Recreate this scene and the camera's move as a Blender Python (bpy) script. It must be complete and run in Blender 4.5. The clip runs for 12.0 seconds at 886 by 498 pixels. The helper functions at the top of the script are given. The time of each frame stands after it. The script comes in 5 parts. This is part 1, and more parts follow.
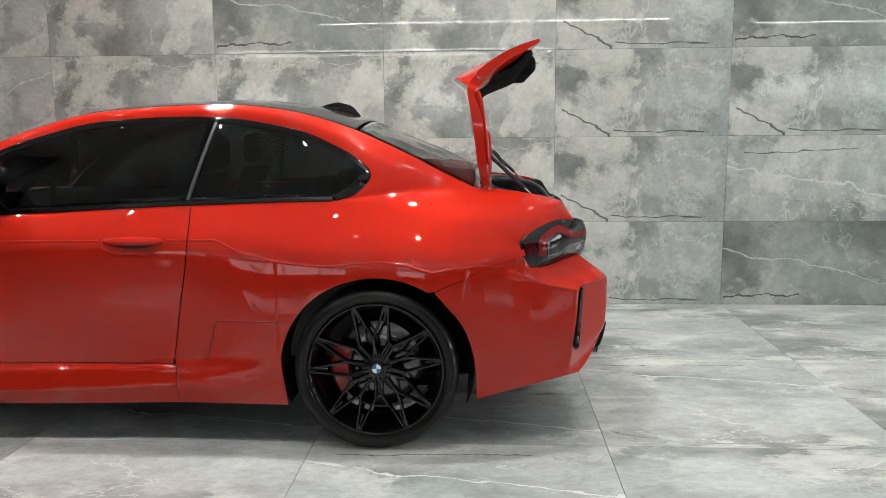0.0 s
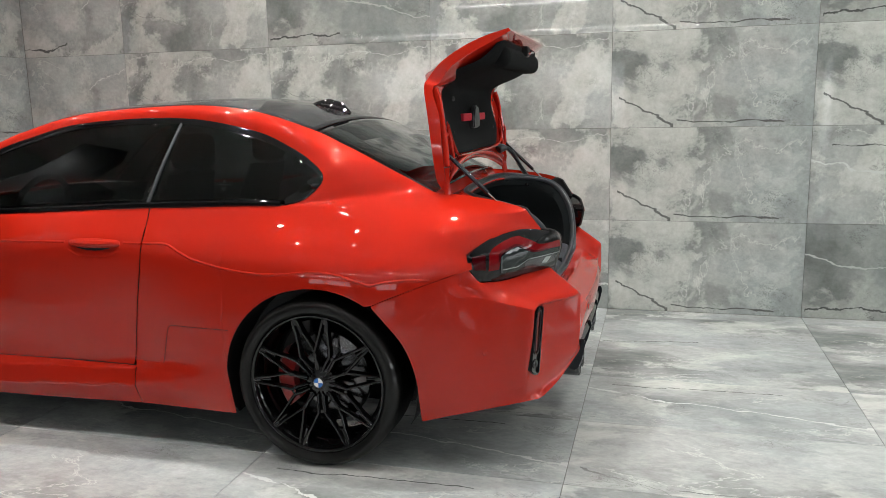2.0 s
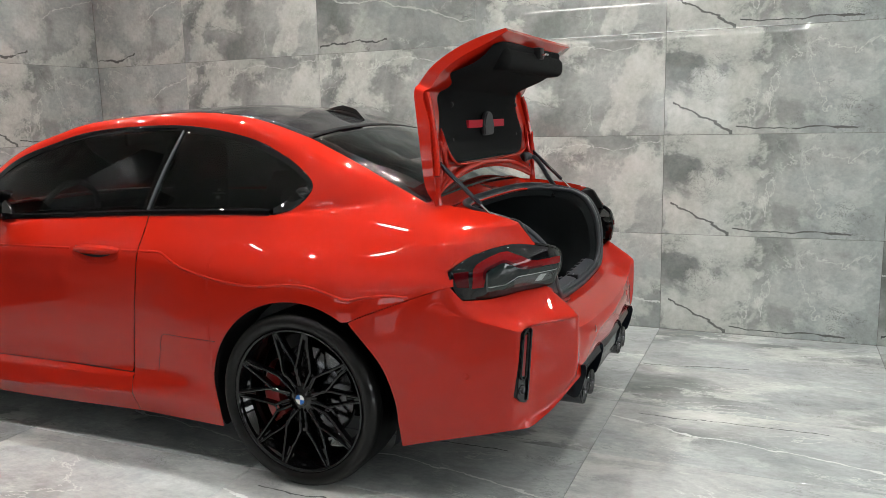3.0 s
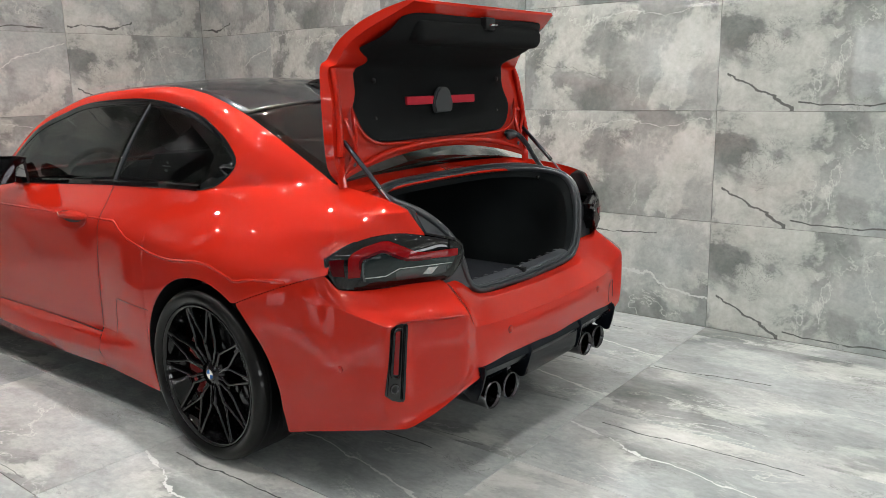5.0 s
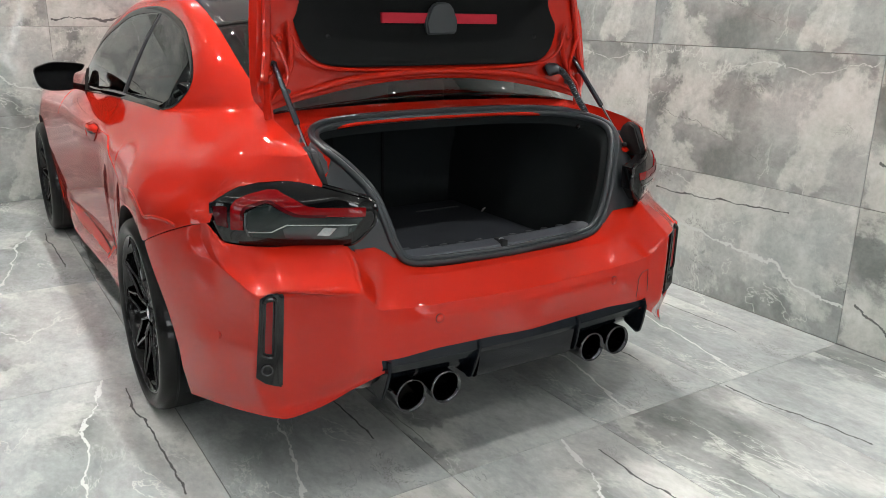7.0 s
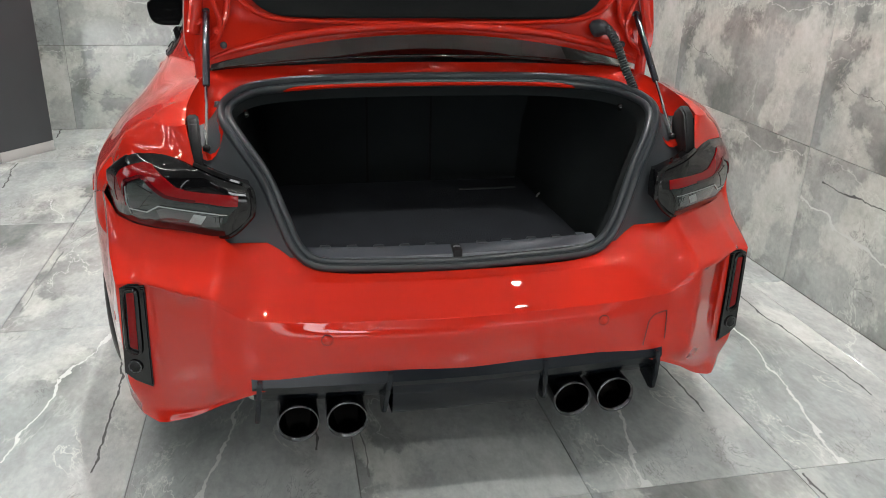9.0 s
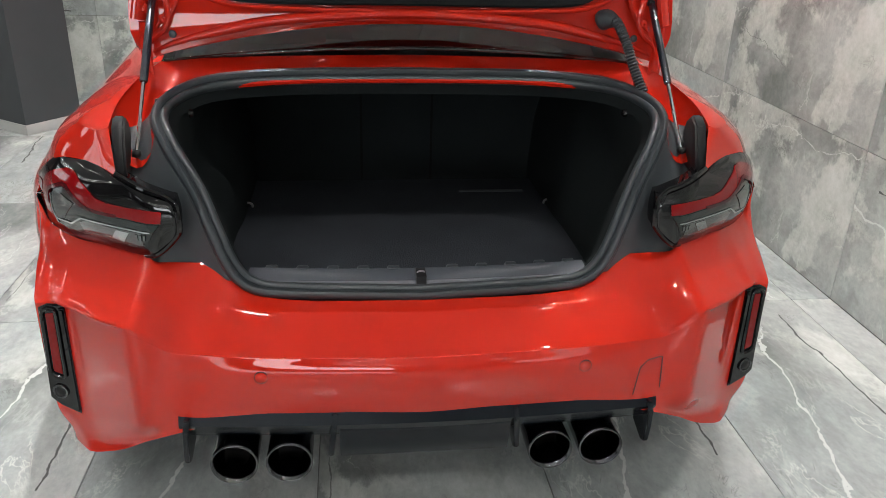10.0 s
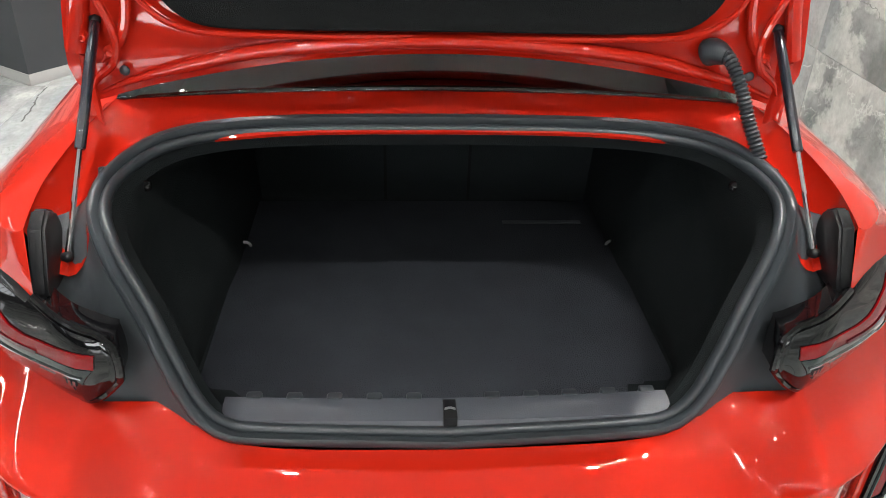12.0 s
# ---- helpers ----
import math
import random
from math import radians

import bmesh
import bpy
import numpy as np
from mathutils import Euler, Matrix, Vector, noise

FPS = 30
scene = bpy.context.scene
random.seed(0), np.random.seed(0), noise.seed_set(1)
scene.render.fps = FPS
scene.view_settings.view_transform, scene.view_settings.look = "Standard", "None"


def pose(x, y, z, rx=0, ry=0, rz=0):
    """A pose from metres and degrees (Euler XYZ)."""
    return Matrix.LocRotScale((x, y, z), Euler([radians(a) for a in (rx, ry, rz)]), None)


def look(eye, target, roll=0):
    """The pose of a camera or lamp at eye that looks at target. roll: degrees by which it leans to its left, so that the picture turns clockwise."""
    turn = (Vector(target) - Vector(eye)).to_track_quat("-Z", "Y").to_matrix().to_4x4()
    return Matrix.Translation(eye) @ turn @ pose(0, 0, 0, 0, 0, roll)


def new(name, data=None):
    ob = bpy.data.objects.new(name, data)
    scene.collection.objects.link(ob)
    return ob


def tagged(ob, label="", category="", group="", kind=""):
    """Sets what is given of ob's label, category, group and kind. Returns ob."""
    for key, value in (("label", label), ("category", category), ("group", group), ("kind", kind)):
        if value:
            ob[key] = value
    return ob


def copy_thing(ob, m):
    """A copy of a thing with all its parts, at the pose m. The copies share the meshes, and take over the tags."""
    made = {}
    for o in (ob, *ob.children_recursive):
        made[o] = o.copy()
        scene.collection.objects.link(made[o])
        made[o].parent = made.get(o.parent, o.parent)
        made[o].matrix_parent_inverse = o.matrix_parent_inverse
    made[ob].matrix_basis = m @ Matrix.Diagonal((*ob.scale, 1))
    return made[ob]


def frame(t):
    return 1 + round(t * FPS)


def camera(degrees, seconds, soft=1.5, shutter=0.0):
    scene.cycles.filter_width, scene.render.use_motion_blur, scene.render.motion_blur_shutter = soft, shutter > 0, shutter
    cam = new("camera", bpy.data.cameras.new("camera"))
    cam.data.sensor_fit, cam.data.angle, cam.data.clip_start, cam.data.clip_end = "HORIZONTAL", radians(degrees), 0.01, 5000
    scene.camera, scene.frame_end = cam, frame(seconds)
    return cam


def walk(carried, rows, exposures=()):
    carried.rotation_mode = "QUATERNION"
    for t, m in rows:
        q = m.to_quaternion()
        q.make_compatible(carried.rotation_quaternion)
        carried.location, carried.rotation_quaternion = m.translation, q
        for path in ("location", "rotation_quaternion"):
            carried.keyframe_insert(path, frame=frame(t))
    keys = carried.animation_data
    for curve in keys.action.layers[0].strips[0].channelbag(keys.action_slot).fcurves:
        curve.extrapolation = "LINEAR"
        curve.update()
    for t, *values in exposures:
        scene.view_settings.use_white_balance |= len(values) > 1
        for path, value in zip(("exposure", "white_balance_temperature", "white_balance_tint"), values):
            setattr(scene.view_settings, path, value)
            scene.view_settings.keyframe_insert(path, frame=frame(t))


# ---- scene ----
import functools
cam = camera(59.0, 12.0, soft=0.75)
PATH = [
    (0, (0.445, -4.003, 1.331), (0.34, -2.031, 1.018), -0.5),
    (0.5, (0.589, -3.95, 1.367), (0.422, -1.987, 1.025), -1.1),
    (1, (0.776, -3.797, 1.39), (0.503, -1.848, 1.034), -1.1),
    (1.5, (1.07, -3.72, 1.381), (0.661, -1.794, 1.032), -1.2),
    (2, (1.268, -3.61, 1.398), (0.743, -1.713, 1.041), -1.2),
    (2.5, (1.447, -3.438, 1.38), (0.789, -1.581, 1.034), -1.4),
    (4.3, (2.19, -2.881, 1.402), (1.111, -1.236, 1.043), -1.4),
    (4.5, (2.279, -2.795, 1.396), (1.159, -1.18, 1.023), -1.5),
    (5, (2.484, -2.572, 1.417), (1.263, -1.043, 1.002), -1.2),
    (5.5, (2.537, -2.261, 1.378), (1.212, -0.834, 0.923), -0.8),
    (6, (2.613, -1.969, 1.378), (1.185, -0.663, 0.872), -0.1),
    (6.5, (2.748, -1.691, 1.394), (1.218, -0.525, 0.846), 0.5),
    (7, (2.718, -1.422, 1.362), (1.102, -0.392, 0.789), 1.0),
    (7.5, (2.708, -1.163, 1.369), (1.008, -0.298, 0.768), 1.2),
    (7.7, (2.735, -1.04, 1.359), (0.997, -0.259, 0.752), 1.0),
    (9.3, (2.538, -0.287, 1.402), (0.715, 0.048, 0.65), 1.6),
    (9.5, (2.51, -0.218, 1.4), (0.685, 0.092, 0.644), 1.7),
    (10, (2.345, -0.141, 1.424), (0.53, 0.083, 0.615), 1.7),
    (10.5, (2.142, -0.137, 1.472), (0.35, 0.04, 0.601), 1.7),
    (11, (1.967, -0.076, 1.506), (0.2, 0.071, 0.579), 1.7),
    (11.5, (1.851, -0.056, 1.542), (0.111, 0.073, 0.564), 1.8),
    (12, (1.785, -0.091, 1.562), (0.067, 0.036, 0.547), 1.9),
]
EXPOSURE = [(0, -0.24), (4.5, -0.16), (7.5, -0.06), (9.5, -0.02), (10.5, 0.08), (12, 0.44)]
walk(cam, [(t, look(eye, target, roll)) for t, eye, target, roll in PATH], EXPOSURE)

CEIL = 3.09          # ceiling height
WALL_Y = 1.768       # tiled long wall
WALL_X = -3.68       # tiled end wall
ROOM_X, ROOM_Y = 14.0, -14.0      # far corners of the showroom hall
HALL_X, HALL_Y = -9.0, -3.6        # the hall widens behind the bay
TILE_L, TILE_H = 1.236, 0.618
TILE_X0, TILE_Y0 = 0.956, 0.367

# ---------------------------------------------------------------- light
world = bpy.data.worlds.new("world")
scene.world = world
world.use_nodes = True
world.node_tree.nodes["Background"].inputs["Color"].default_value = (0.75, 0.86, 1.0, 1)
world.node_tree.nodes["Background"].inputs["Strength"].default_value = 0.5


def disc_lamp(x, y, power, spread, size=0.05):
    data = bpy.data.lights.new("downlight_lamp", "AREA")
    data.shape, data.size, data.energy, data.color = "DISK", size, power, (1.0, 0.975, 0.935)
    data.spread = radians(spread)
    ob = new("downlight_lamp", data)
    ob.matrix_world = pose(x, y, CEIL - 0.03)
    return ob


LAMP_X = (-2.9, -1.3, 0.2, 1.9, 3.6, 5.4)
BAY_ROWS = (       # y, spread over and behind the car, watts along LAMP_X
    (0.85, (148, 150), (9, 22, 27, 18, 18, 18)),
    (-0.55, (132, 146), (14, 19, 25, 8, 13, 13)),
    (-1.65, (124, 124), (14, 11, 11, 6, 6, 6)),
)
LAMPS = []
for ly, (over, behind), watts in BAY_ROWS:
    for lx, power in zip(LAMP_X, watts):
        disc_lamp(lx, ly, power, over if lx < 1.5 else behind)
        LAMPS.append((lx, ly))
for ly in (-4.9, -8.0):
    for lx in (-6.0, -3.2, 0.0, 3.2, 6.4):
        disc_lamp(lx, ly, 5.0, 130)
        LAMPS.append((lx, ly))


# ---------------------------------------------------------------- materials
def mat(name, base, rough=0.5, metal=0.0, coat=0.0, spec=0.5, **kw):
    m = bpy.data.materials.new(name)
    m.use_nodes = True
    b = m.node_tree.nodes["Principled BSDF"]
    b.inputs["Base Color"].default_value = (*base, 1)
    b.inputs["Roughness"].default_value = rough
    b.inputs["Metallic"].default_value = metal
    b.inputs["Coat Weight"].default_value = coat
    b.inputs["Coat Roughness"].default_value = kw.get("coat_rough", 0.03)
    b.inputs["Specular IOR Level"].default_value = spec
    b.inputs["Transmission Weight"].default_value = kw.get("transmission", 0.0)
    b.inputs["IOR"].default_value = kw.get("ior", 1.5)
    return m


def add_grain(m, scale, depth, amount=0.12, detail=4.0):
    """Fine bump and a light variation of tone and gloss."""
    nt = m.node_tree
    b = nt.nodes["Principled BSDF"]
    tc = nt.nodes.new("ShaderNodeTexCoord")
    n = nt.nodes.new("ShaderNodeTexNoise")
    n.inputs["Scale"].default_value, n.inputs["Detail"].default_value = scale, detail
    nt.links.new(tc.outputs["Object"], n.inputs["Vector"])
    bump = nt.nodes.new("ShaderNodeBump")
    bump.inputs["Distance"].default_value = depth
    nt.links.new(n.outputs["Fac"], bump.inputs["Height"])
    nt.links.new(bump.outputs["Normal"], b.inputs["Normal"])
    big = nt.nodes.new("ShaderNodeTexNoise")
    big.inputs["Scale"].default_value, big.inputs["Detail"].default_value = 6.0, 3.0
    nt.links.new(tc.outputs["Object"], big.inputs["Vector"])
    mix = nt.nodes.new("ShaderNodeMix")
    mix.data_type = "RGBA"
    c = b.inputs["Base Color"].default_value
    mix.inputs[6].default_value = (*(v * (1 - amount) for v in c[:3]), 1)
    mix.inputs[7].default_value = (*(min(1, v * (1 + amount)) for v in c[:3]), 1)
    nt.links.new(big.outputs["Fac"], mix.inputs[0])
    nt.links.new(mix.outputs[2], b.inputs["Base Color"])
    return m


def paint():
    """Red metallic lacquer under clear coat, with a faint orange-peel ripple and flake."""
    m = mat("red_paint", (0.50, 0.017, 0.008), 0.34, 0.05, 1.0, spec=0.0, coat_rough=0.004)
    nt = m.node_tree
    b = nt.nodes["Principled BSDF"]
    tc = nt.nodes.new("ShaderNodeTexCoord")
    flake = nt.nodes.new("ShaderNodeTexVoronoi")
    flake.inputs["Scale"].default_value = 1400
    nt.links.new(tc.outputs["Object"], flake.inputs["Vector"])
    mix = nt.nodes.new("ShaderNodeMix")
    mix.data_type = "RGBA"
    mix.inputs[6].default_value = (0.395, 0.0128, 0.0052, 1)
    mix.inputs[7].default_value = (0.475, 0.018, 0.0076, 1)
    nt.links.new(flake.outputs["Distance"], mix.inputs[0])
    nt.links.new(mix.outputs[2], b.inputs["Base Color"])
    peel = nt.nodes.new("ShaderNodeTexNoise")
    peel.inputs["Scale"].default_value = 160
    bump = nt.nodes.new("ShaderNodeBump")
    bump.inputs["Strength"].default_value, bump.inputs["Distance"].default_value = 0.03, 0.0006
    nt.links.new(tc.outputs["Object"], peel.inputs["Vector"])
    nt.links.new(peel.outputs["Fac"], bump.inputs["Height"])
    nt.links.new(bump.outputs["Normal"], b.inputs["Coat Normal"])
    return m


def marble(name, seed, gloss, bright, lines, stretch=1.0, tint=(1.0, 1.0, 1.0)):
    """Grey breccia marble: torn light and dark patches, fine grain, and this slab's own cracks and veins.
    lines: (height at the middle, slope, half width, wobble, from x, to x, tone)."""
    m = mat(name, (0.4, 0.4, 0.4), gloss, spec=0.5)
    nt = m.node_tree
    L, N = nt.links.new, nt.nodes.new
    b = nt.nodes["Principled BSDF"]
    tc = N("ShaderNodeTexCoord")
    mp = N("ShaderNodeMapping")
    mp.inputs["Location"].default_value = (seed * 3.7, seed * 1.9, seed * 5.3)
    mp.inputs["Scale"].default_value = (1.0 / stretch, stretch, 1.0)
    L(tc.outputs["Object"], mp.inputs["Vector"])

    def noise_at(scale, detail, rough=0.55, dist=0.0, raw=False):
        n = N("ShaderNodeTexNoise")
        n.inputs["Scale"].default_value, n.inputs["Detail"].default_value = scale, detail
        n.inputs["Roughness"].default_value, n.inputs["Distortion"].default_value = rough, dist
        L(mp.outputs["Vector"], n.inputs["Vector"])
        return n.outputs["Fac"]

    def ramp(src, *stops):
        r = N("ShaderNodeValToRGB")
        while len(r.color_ramp.elements) < len(stops):
            r.color_ramp.elements.new(0.5)
        for e, (p, v) in zip(r.color_ramp.elements, stops):
            e.position, e.color = p, (v, v, v, 1)
        L(src, r.inputs["Fac"])
        return r.outputs["Color"]

    def blend(kind, fac, a, c):
        x = N("ShaderNodeMix")
        x.data_type, x.blend_type = "RGBA", kind
        for sock, val in ((0, fac), (6, a), (7, c)):
            if isinstance(val, (int, float)):
                x.inputs[sock].default_value = val if sock == 0 else (val, val, val, 1)
            elif isinstance(val, tuple):
                x.inputs[sock].default_value = (*val, 1)
            else:
                L(val, x.inputs[sock])
        return x.outputs[2]

    def math_node(kind, a, c=None, d=None):
        x = N("ShaderNodeMath")
        x.operation = kind
        for sock, val in enumerate((a, c, d)):
            if val is None:
                continue
            if isinstance(val, (int, float)):
                x.inputs[sock].default_value = val
            else:
                L(val, x.inputs[sock])
        return x.outputs[0]

    tone = lambda v, k=(1.0, 1.0, 1.0): tuple(min(1.0, v * bright * a * c) for a, c in zip(k, tint))
    patch = ramp(noise_at(1.25, 9, 0.58, 0.25), (0.38, 0.0), (0.445, 0.40), (0.475, 0.52), (0.505, 0.85), (0.60, 1.0))
    col = blend("MIX", patch, tone(0.215, (0.96, 1.0, 0.99)), tone(0.43))
    pale = ramp(noise_at(1.9, 9, 0.64, 0.2), (0.510, 0.0), (0.545, 0.70), (0.63, 1.0))
    col = blend("MIX", blend("MULTIPLY", 1.0, pale, 0.75), col, tone(0.60, (1.01, 1.0, 0.97)))
    cool = ramp(noise_at(0.8, 4), (0.50, 0.0), (0.58, 0.55))
    col = blend("MIX", cool, col, tone(0.37, (0.94, 1.0, 1.03)))
    grain = noise_at(38.0, 8, 0.7)
    col = blend("OVERLAY", 0.28, col, grain)
    cloud = ramp(noise_at(6.0, 9, 0.72, 0.4), (0.28, 0.15), (0.72, 0.85))
    col = blend("OVERLAY", 0.30, col, cloud)
    fleck = ramp(noise_at(9.0, 6, 0.7, 1.2), (0.485, 0.0), (0.5, 1.0), (0.515, 0.0))
    col = blend("MIX", blend("MULTIPLY", 1.0, fleck, ramp(noise_at(3.1, 3), (0.56, 0.0), (0.66, 0.8))), col, tone(0.13))
    vein = ramp(noise_at(1.7, 10, 0.60, 0.5), (0.4945, 0.0), (0.5, 1.0), (0.5055, 0.0))
    col = blend("MIX", blend("MULTIPLY", 1.0, vein, ramp(noise_at(1.3, 3), (0.50, 0.0), (0.58, 0.75))), col, tone(0.66, (1.0, 1.0, 0.97)))
    # this slab's own cracks and veins
    sep = N("ShaderNodeSeparateXYZ")
    L(tc.outputs["Object"], sep.inputs[0])
    wob = math_node("SUBTRACT", noise_at(3.2, 6, 0.62), 0.5)
    swell = noise_at(8.0, 4, 0.6)
    for mid, slope, half, wobble, x0, x1, value in lines:
        y = math_node("ADD", math_node("MULTIPLY", sep.outputs[0], slope), mid)
        y = math_node("ADD", y, math_node("MULTIPLY", wob, wobble))
        d = math_node("ABSOLUTE", math_node("SUBTRACT", sep.outputs[1], y))
        thin = math_node("MULTIPLY", math_node("ADD", math_node("MULTIPLY", swell, 2.6), math_node("ADD", grain, -1.05)), half * 2.2)
        on = math_node("LESS_THAN", d, thin)
        on = math_node("MULTIPLY", on, math_node("GREATER_THAN", sep.outputs[0], x0))
        on = math_node("MULTIPLY", on, math_node("LESS_THAN", sep.outputs[0], x1))
        col = blend("MIX", on, col, tone(value))
    L(col, b.inputs["Base Color"])
    rough = N("ShaderNodeMapRange")
    rough.inputs["To Min"].default_value, rough.inputs["To Max"].default_value = gloss * 0.7, gloss * 1.4
    L(cloud, rough.inputs["Value"])
    L(rough.outputs["Result"], b.inputs["Roughness"])
    wav = N("ShaderNodeBump")
    wav.inputs["Strength"].default_value, wav.inputs["Distance"].default_value = 0.05, 0.002
    L(noise_at(5.0, 2), wav.inputs["Height"])
    L(wav.outputs["Normal"], b.inputs["Normal"])
    return m


def carbon():
    m = mat("carbon_fibre", (0.02, 0.021, 0.022), 0.09, 0.0, 0.0, spec=0.3)
    nt = m.node_tree
    b = nt.nodes["Principled BSDF"]
    tc = nt.nodes.new("ShaderNodeTexCoord")
    ch = nt.nodes.new("ShaderNodeTexChecker")
    ch.inputs["Scale"].default_value = 260
    ch.inputs["Color1"].default_value, ch.inputs["Color2"].default_value = (0.012, 0.012, 0.013, 1), (0.04, 0.041, 0.043, 1)
    nt.links.new(tc.outputs["Object"], ch.inputs["Vector"])
    nt.links.new(ch.outputs["Color"], b.inputs["Base Color"])
    return m


def glow(name, colour, strength):
    m = mat(name, (0.8, 0.8, 0.8))
    b = m.node_tree.nodes["Principled BSDF"]
    b.inputs["Emission Color"].default_value = (*colour, 1)
    b.inputs["Emission Strength"].default_value = strength
    return m


RED = paint()
GLOSS_BLACK = mat("gloss_black", (0.003, 0.003, 0.0035), 0.03, 0.0, 0.0, spec=0.5)
SATIN_BLACK = add_grain(mat("satin_black_plastic", (0.0065, 0.007, 0.008), 0.55, spec=0.3), 500, 0.0002)
GREY_PLASTIC = add_grain(mat("grained_grey_plastic", (0.044, 0.051, 0.057), 0.5), 700, 0.0004)
DIFFUSER = add_grain(mat("dark_satin_plastic", (0.006, 0.008, 0.011), 0.16, spec=0.25), 400, 0.0001)
SILENCER = add_grain(mat("dull_steel", (0.34, 0.32, 0.29), 0.5, 0.4), 120, 0.0003)
SILL_GREY = add_grain(mat("sill_grey_plastic", (0.050, 0.057, 0.069), 0.45), 700, 0.0003)
RUBBER = add_grain(mat("black_rubber", (0.028, 0.034, 0.039), 0.36, spec=0.5), 220, 0.0004)
TYRE = add_grain(mat("tyre_rubber", (0.0035, 0.0035, 0.0035), 0.42, 0.0, 0.4, spec=0.1, coat_rough=0.045), 150, 0.0004)
CARPET = add_grain(mat("charcoal_carpet", (0.018, 0.022, 0.0235), 0.95, spec=0.1), 420, 0.003, 0.25, 6)
FLOOR_CARPET = add_grain(mat("slate_floor_carpet", (0.042, 0.047, 0.056), 0.95, spec=0.1), 420, 0.004, 0.35, 6)
FELT = add_grain(mat("black_felt", (0.011, 0.012, 0.0125), 0.95, spec=0.1), 500, 0.002, 0.2)
LEATHER = add_grain(mat("black_leather", (0.018, 0.018, 0.019), 0.45), 260, 0.0006)
STRAP = add_grain(mat("red_fabric", (0.55, 0.012, 0.035), 0.7), 900, 0.0008)
STRUT = mat("strut_lacquer", (0.010, 0.012, 0.018), 0.22, 0.0, 0.3, spec=0.6)
CHROME = mat("chrome", (0.75, 0.75, 0.76), 0.08, 1.0)
HOOK = mat("satin_chrome", (0.85, 0.85, 0.86), 0.35, 0.7)
STEEL = add_grain(mat("brushed_steel", (0.42, 0.42, 0.43), 0.28, 1.0), 300, 0.0002)
DARK_STEEL = mat("dark_chrome", (0.10, 0.10, 0.105), 0.16, 1.0)
CALIPER = mat("red_caliper", (0.30, 0.008, 0.008), 0.3, 0.0, 0.5)
LENS_RED = mat("red_lens", (0.17, 0.0015, 0.003), 0.06, 0.0, 0.0, spec=0.4)
REFLECTOR_RED = mat("reflector_red", (0.15, 0.002, 0.003), 0.12, 0.0, 0.0, spec=0.35)
LENS_DARK_RED = mat("dark_red_lens", (0.060, 0.001, 0.003), 0.06, 0.0, 0.0, spec=0.35)
LENS_GREY = mat("smoked_clear_lens", (0.012, 0.019, 0.019), 0.05, 0.0, 0.0, spec=0.5)
LENS_DULL = mat("dull_reflector", (0.040, 0.050, 0.053), 0.25, 0.3, 1.0)
LENS_SMOKE = mat("smoked_facet", (0.014, 0.020, 0.020), 0.08, 0.0, 0.0, spec=0.5)
LENS_SILVER = mat("silver_reflector", (0.42, 0.44, 0.45), 0.15, 0.9, 0.5)
BLUE = mat("blue_enamel", (0.04, 0.16, 0.5), 0.2, 0.0, 0.8)
WHITE = mat("white_enamel", (0.8, 0.8, 0.8), 0.25, 0.0, 0.8)
# near-black tone puts the reflection of a dark hall into the colour
MIRROR_GLASS = mat("mirror_glass", (0.03, 0.03, 0.032), 0.02, 1.0)
CARBON = carbon()
TINT = mat("tinted_glass", (0.16, 0.19, 0.19), 0.0, 0.0, 0.0, transmission=1.0, ior=1.45)
# index raised above plain glass to boost the rear window's grey ceiling reflection
REAR_GLASS = mat("boosted_rear_glass", (0.24, 0.28, 0.28), 0.0, 0.0, 0.0, transmission=1.0, ior=1.8)
CEILING = add_grain(mat("ceiling_paint", (0.68, 0.68, 0.67), 0.8), 60, 0.0006, 0.04)
WALL_PAINT = add_grain(mat("grey_wall_paint", (0.11, 0.11, 0.108), 0.75), 60, 0.0006, 0.06)
PLINTH = add_grain(mat("pale_plinth_stone", (0.42, 0.42, 0.41), 0.3), 40, 0.0003, 0.1)
PILLAR = add_grain(mat("anthracite_paint", (0.055, 0.060, 0.066), 0.55), 80, 0.0006, 0.08)
GROUT = add_grain(mat("grey_grout", (0.16, 0.16, 0.155), 0.9), 300, 0.0005)
LED = glow("led_light", (1.0, 0.97, 0.93), 46.0)
LAMP_GLOW = glow("lamp_glow", (1.0, 0.96, 0.9), 120.0)
DAYLIGHT = glow("bright_outdoors", (0.92, 0.97, 1.0), 2.4)
# fill glow behind the east opening, added to brighten boot lid and bumper
EAST_FILL = glow("east_fill_glow", (0.95, 0.98, 1.0), 8.0)
CRACK = [(-0.42, -0.50, 0.0042, 0.22, -0.57, -0.22, 0.15), (-0.27, -0.02, 0.0022, 0.10, -0.2, 0.45, 0.12)]
VEIN = [(-0.02, -0.20, 0.0034, 0.22, -0.62, 0.62, 0.60), (0.20, 0.02, 0.0018, 0.12, -0.5, 0.3, 0.12)]
FLOOR_CRACK = [(-0.42, -0.50, 0.0024, 0.22, -0.57, -0.22, 0.24), (-0.27, -0.02, 0.0016, 0.10, -0.2, 0.45, 0.22)]
SEAM = [(-0.24, 0.05, 0.0030, 0.20, -0.60, -0.05, 0.13), (0.06, 0.30, 0.0015, 0.22, 0.1, 0.6, 0.60)]
PLAIN = [(0.21, 0.10, 0.0012, 0.25, -0.2, 0.6, 0.55), (-0.15, -0.3, 0.0010, 0.2, -0.5, 0.1, 0.22)]
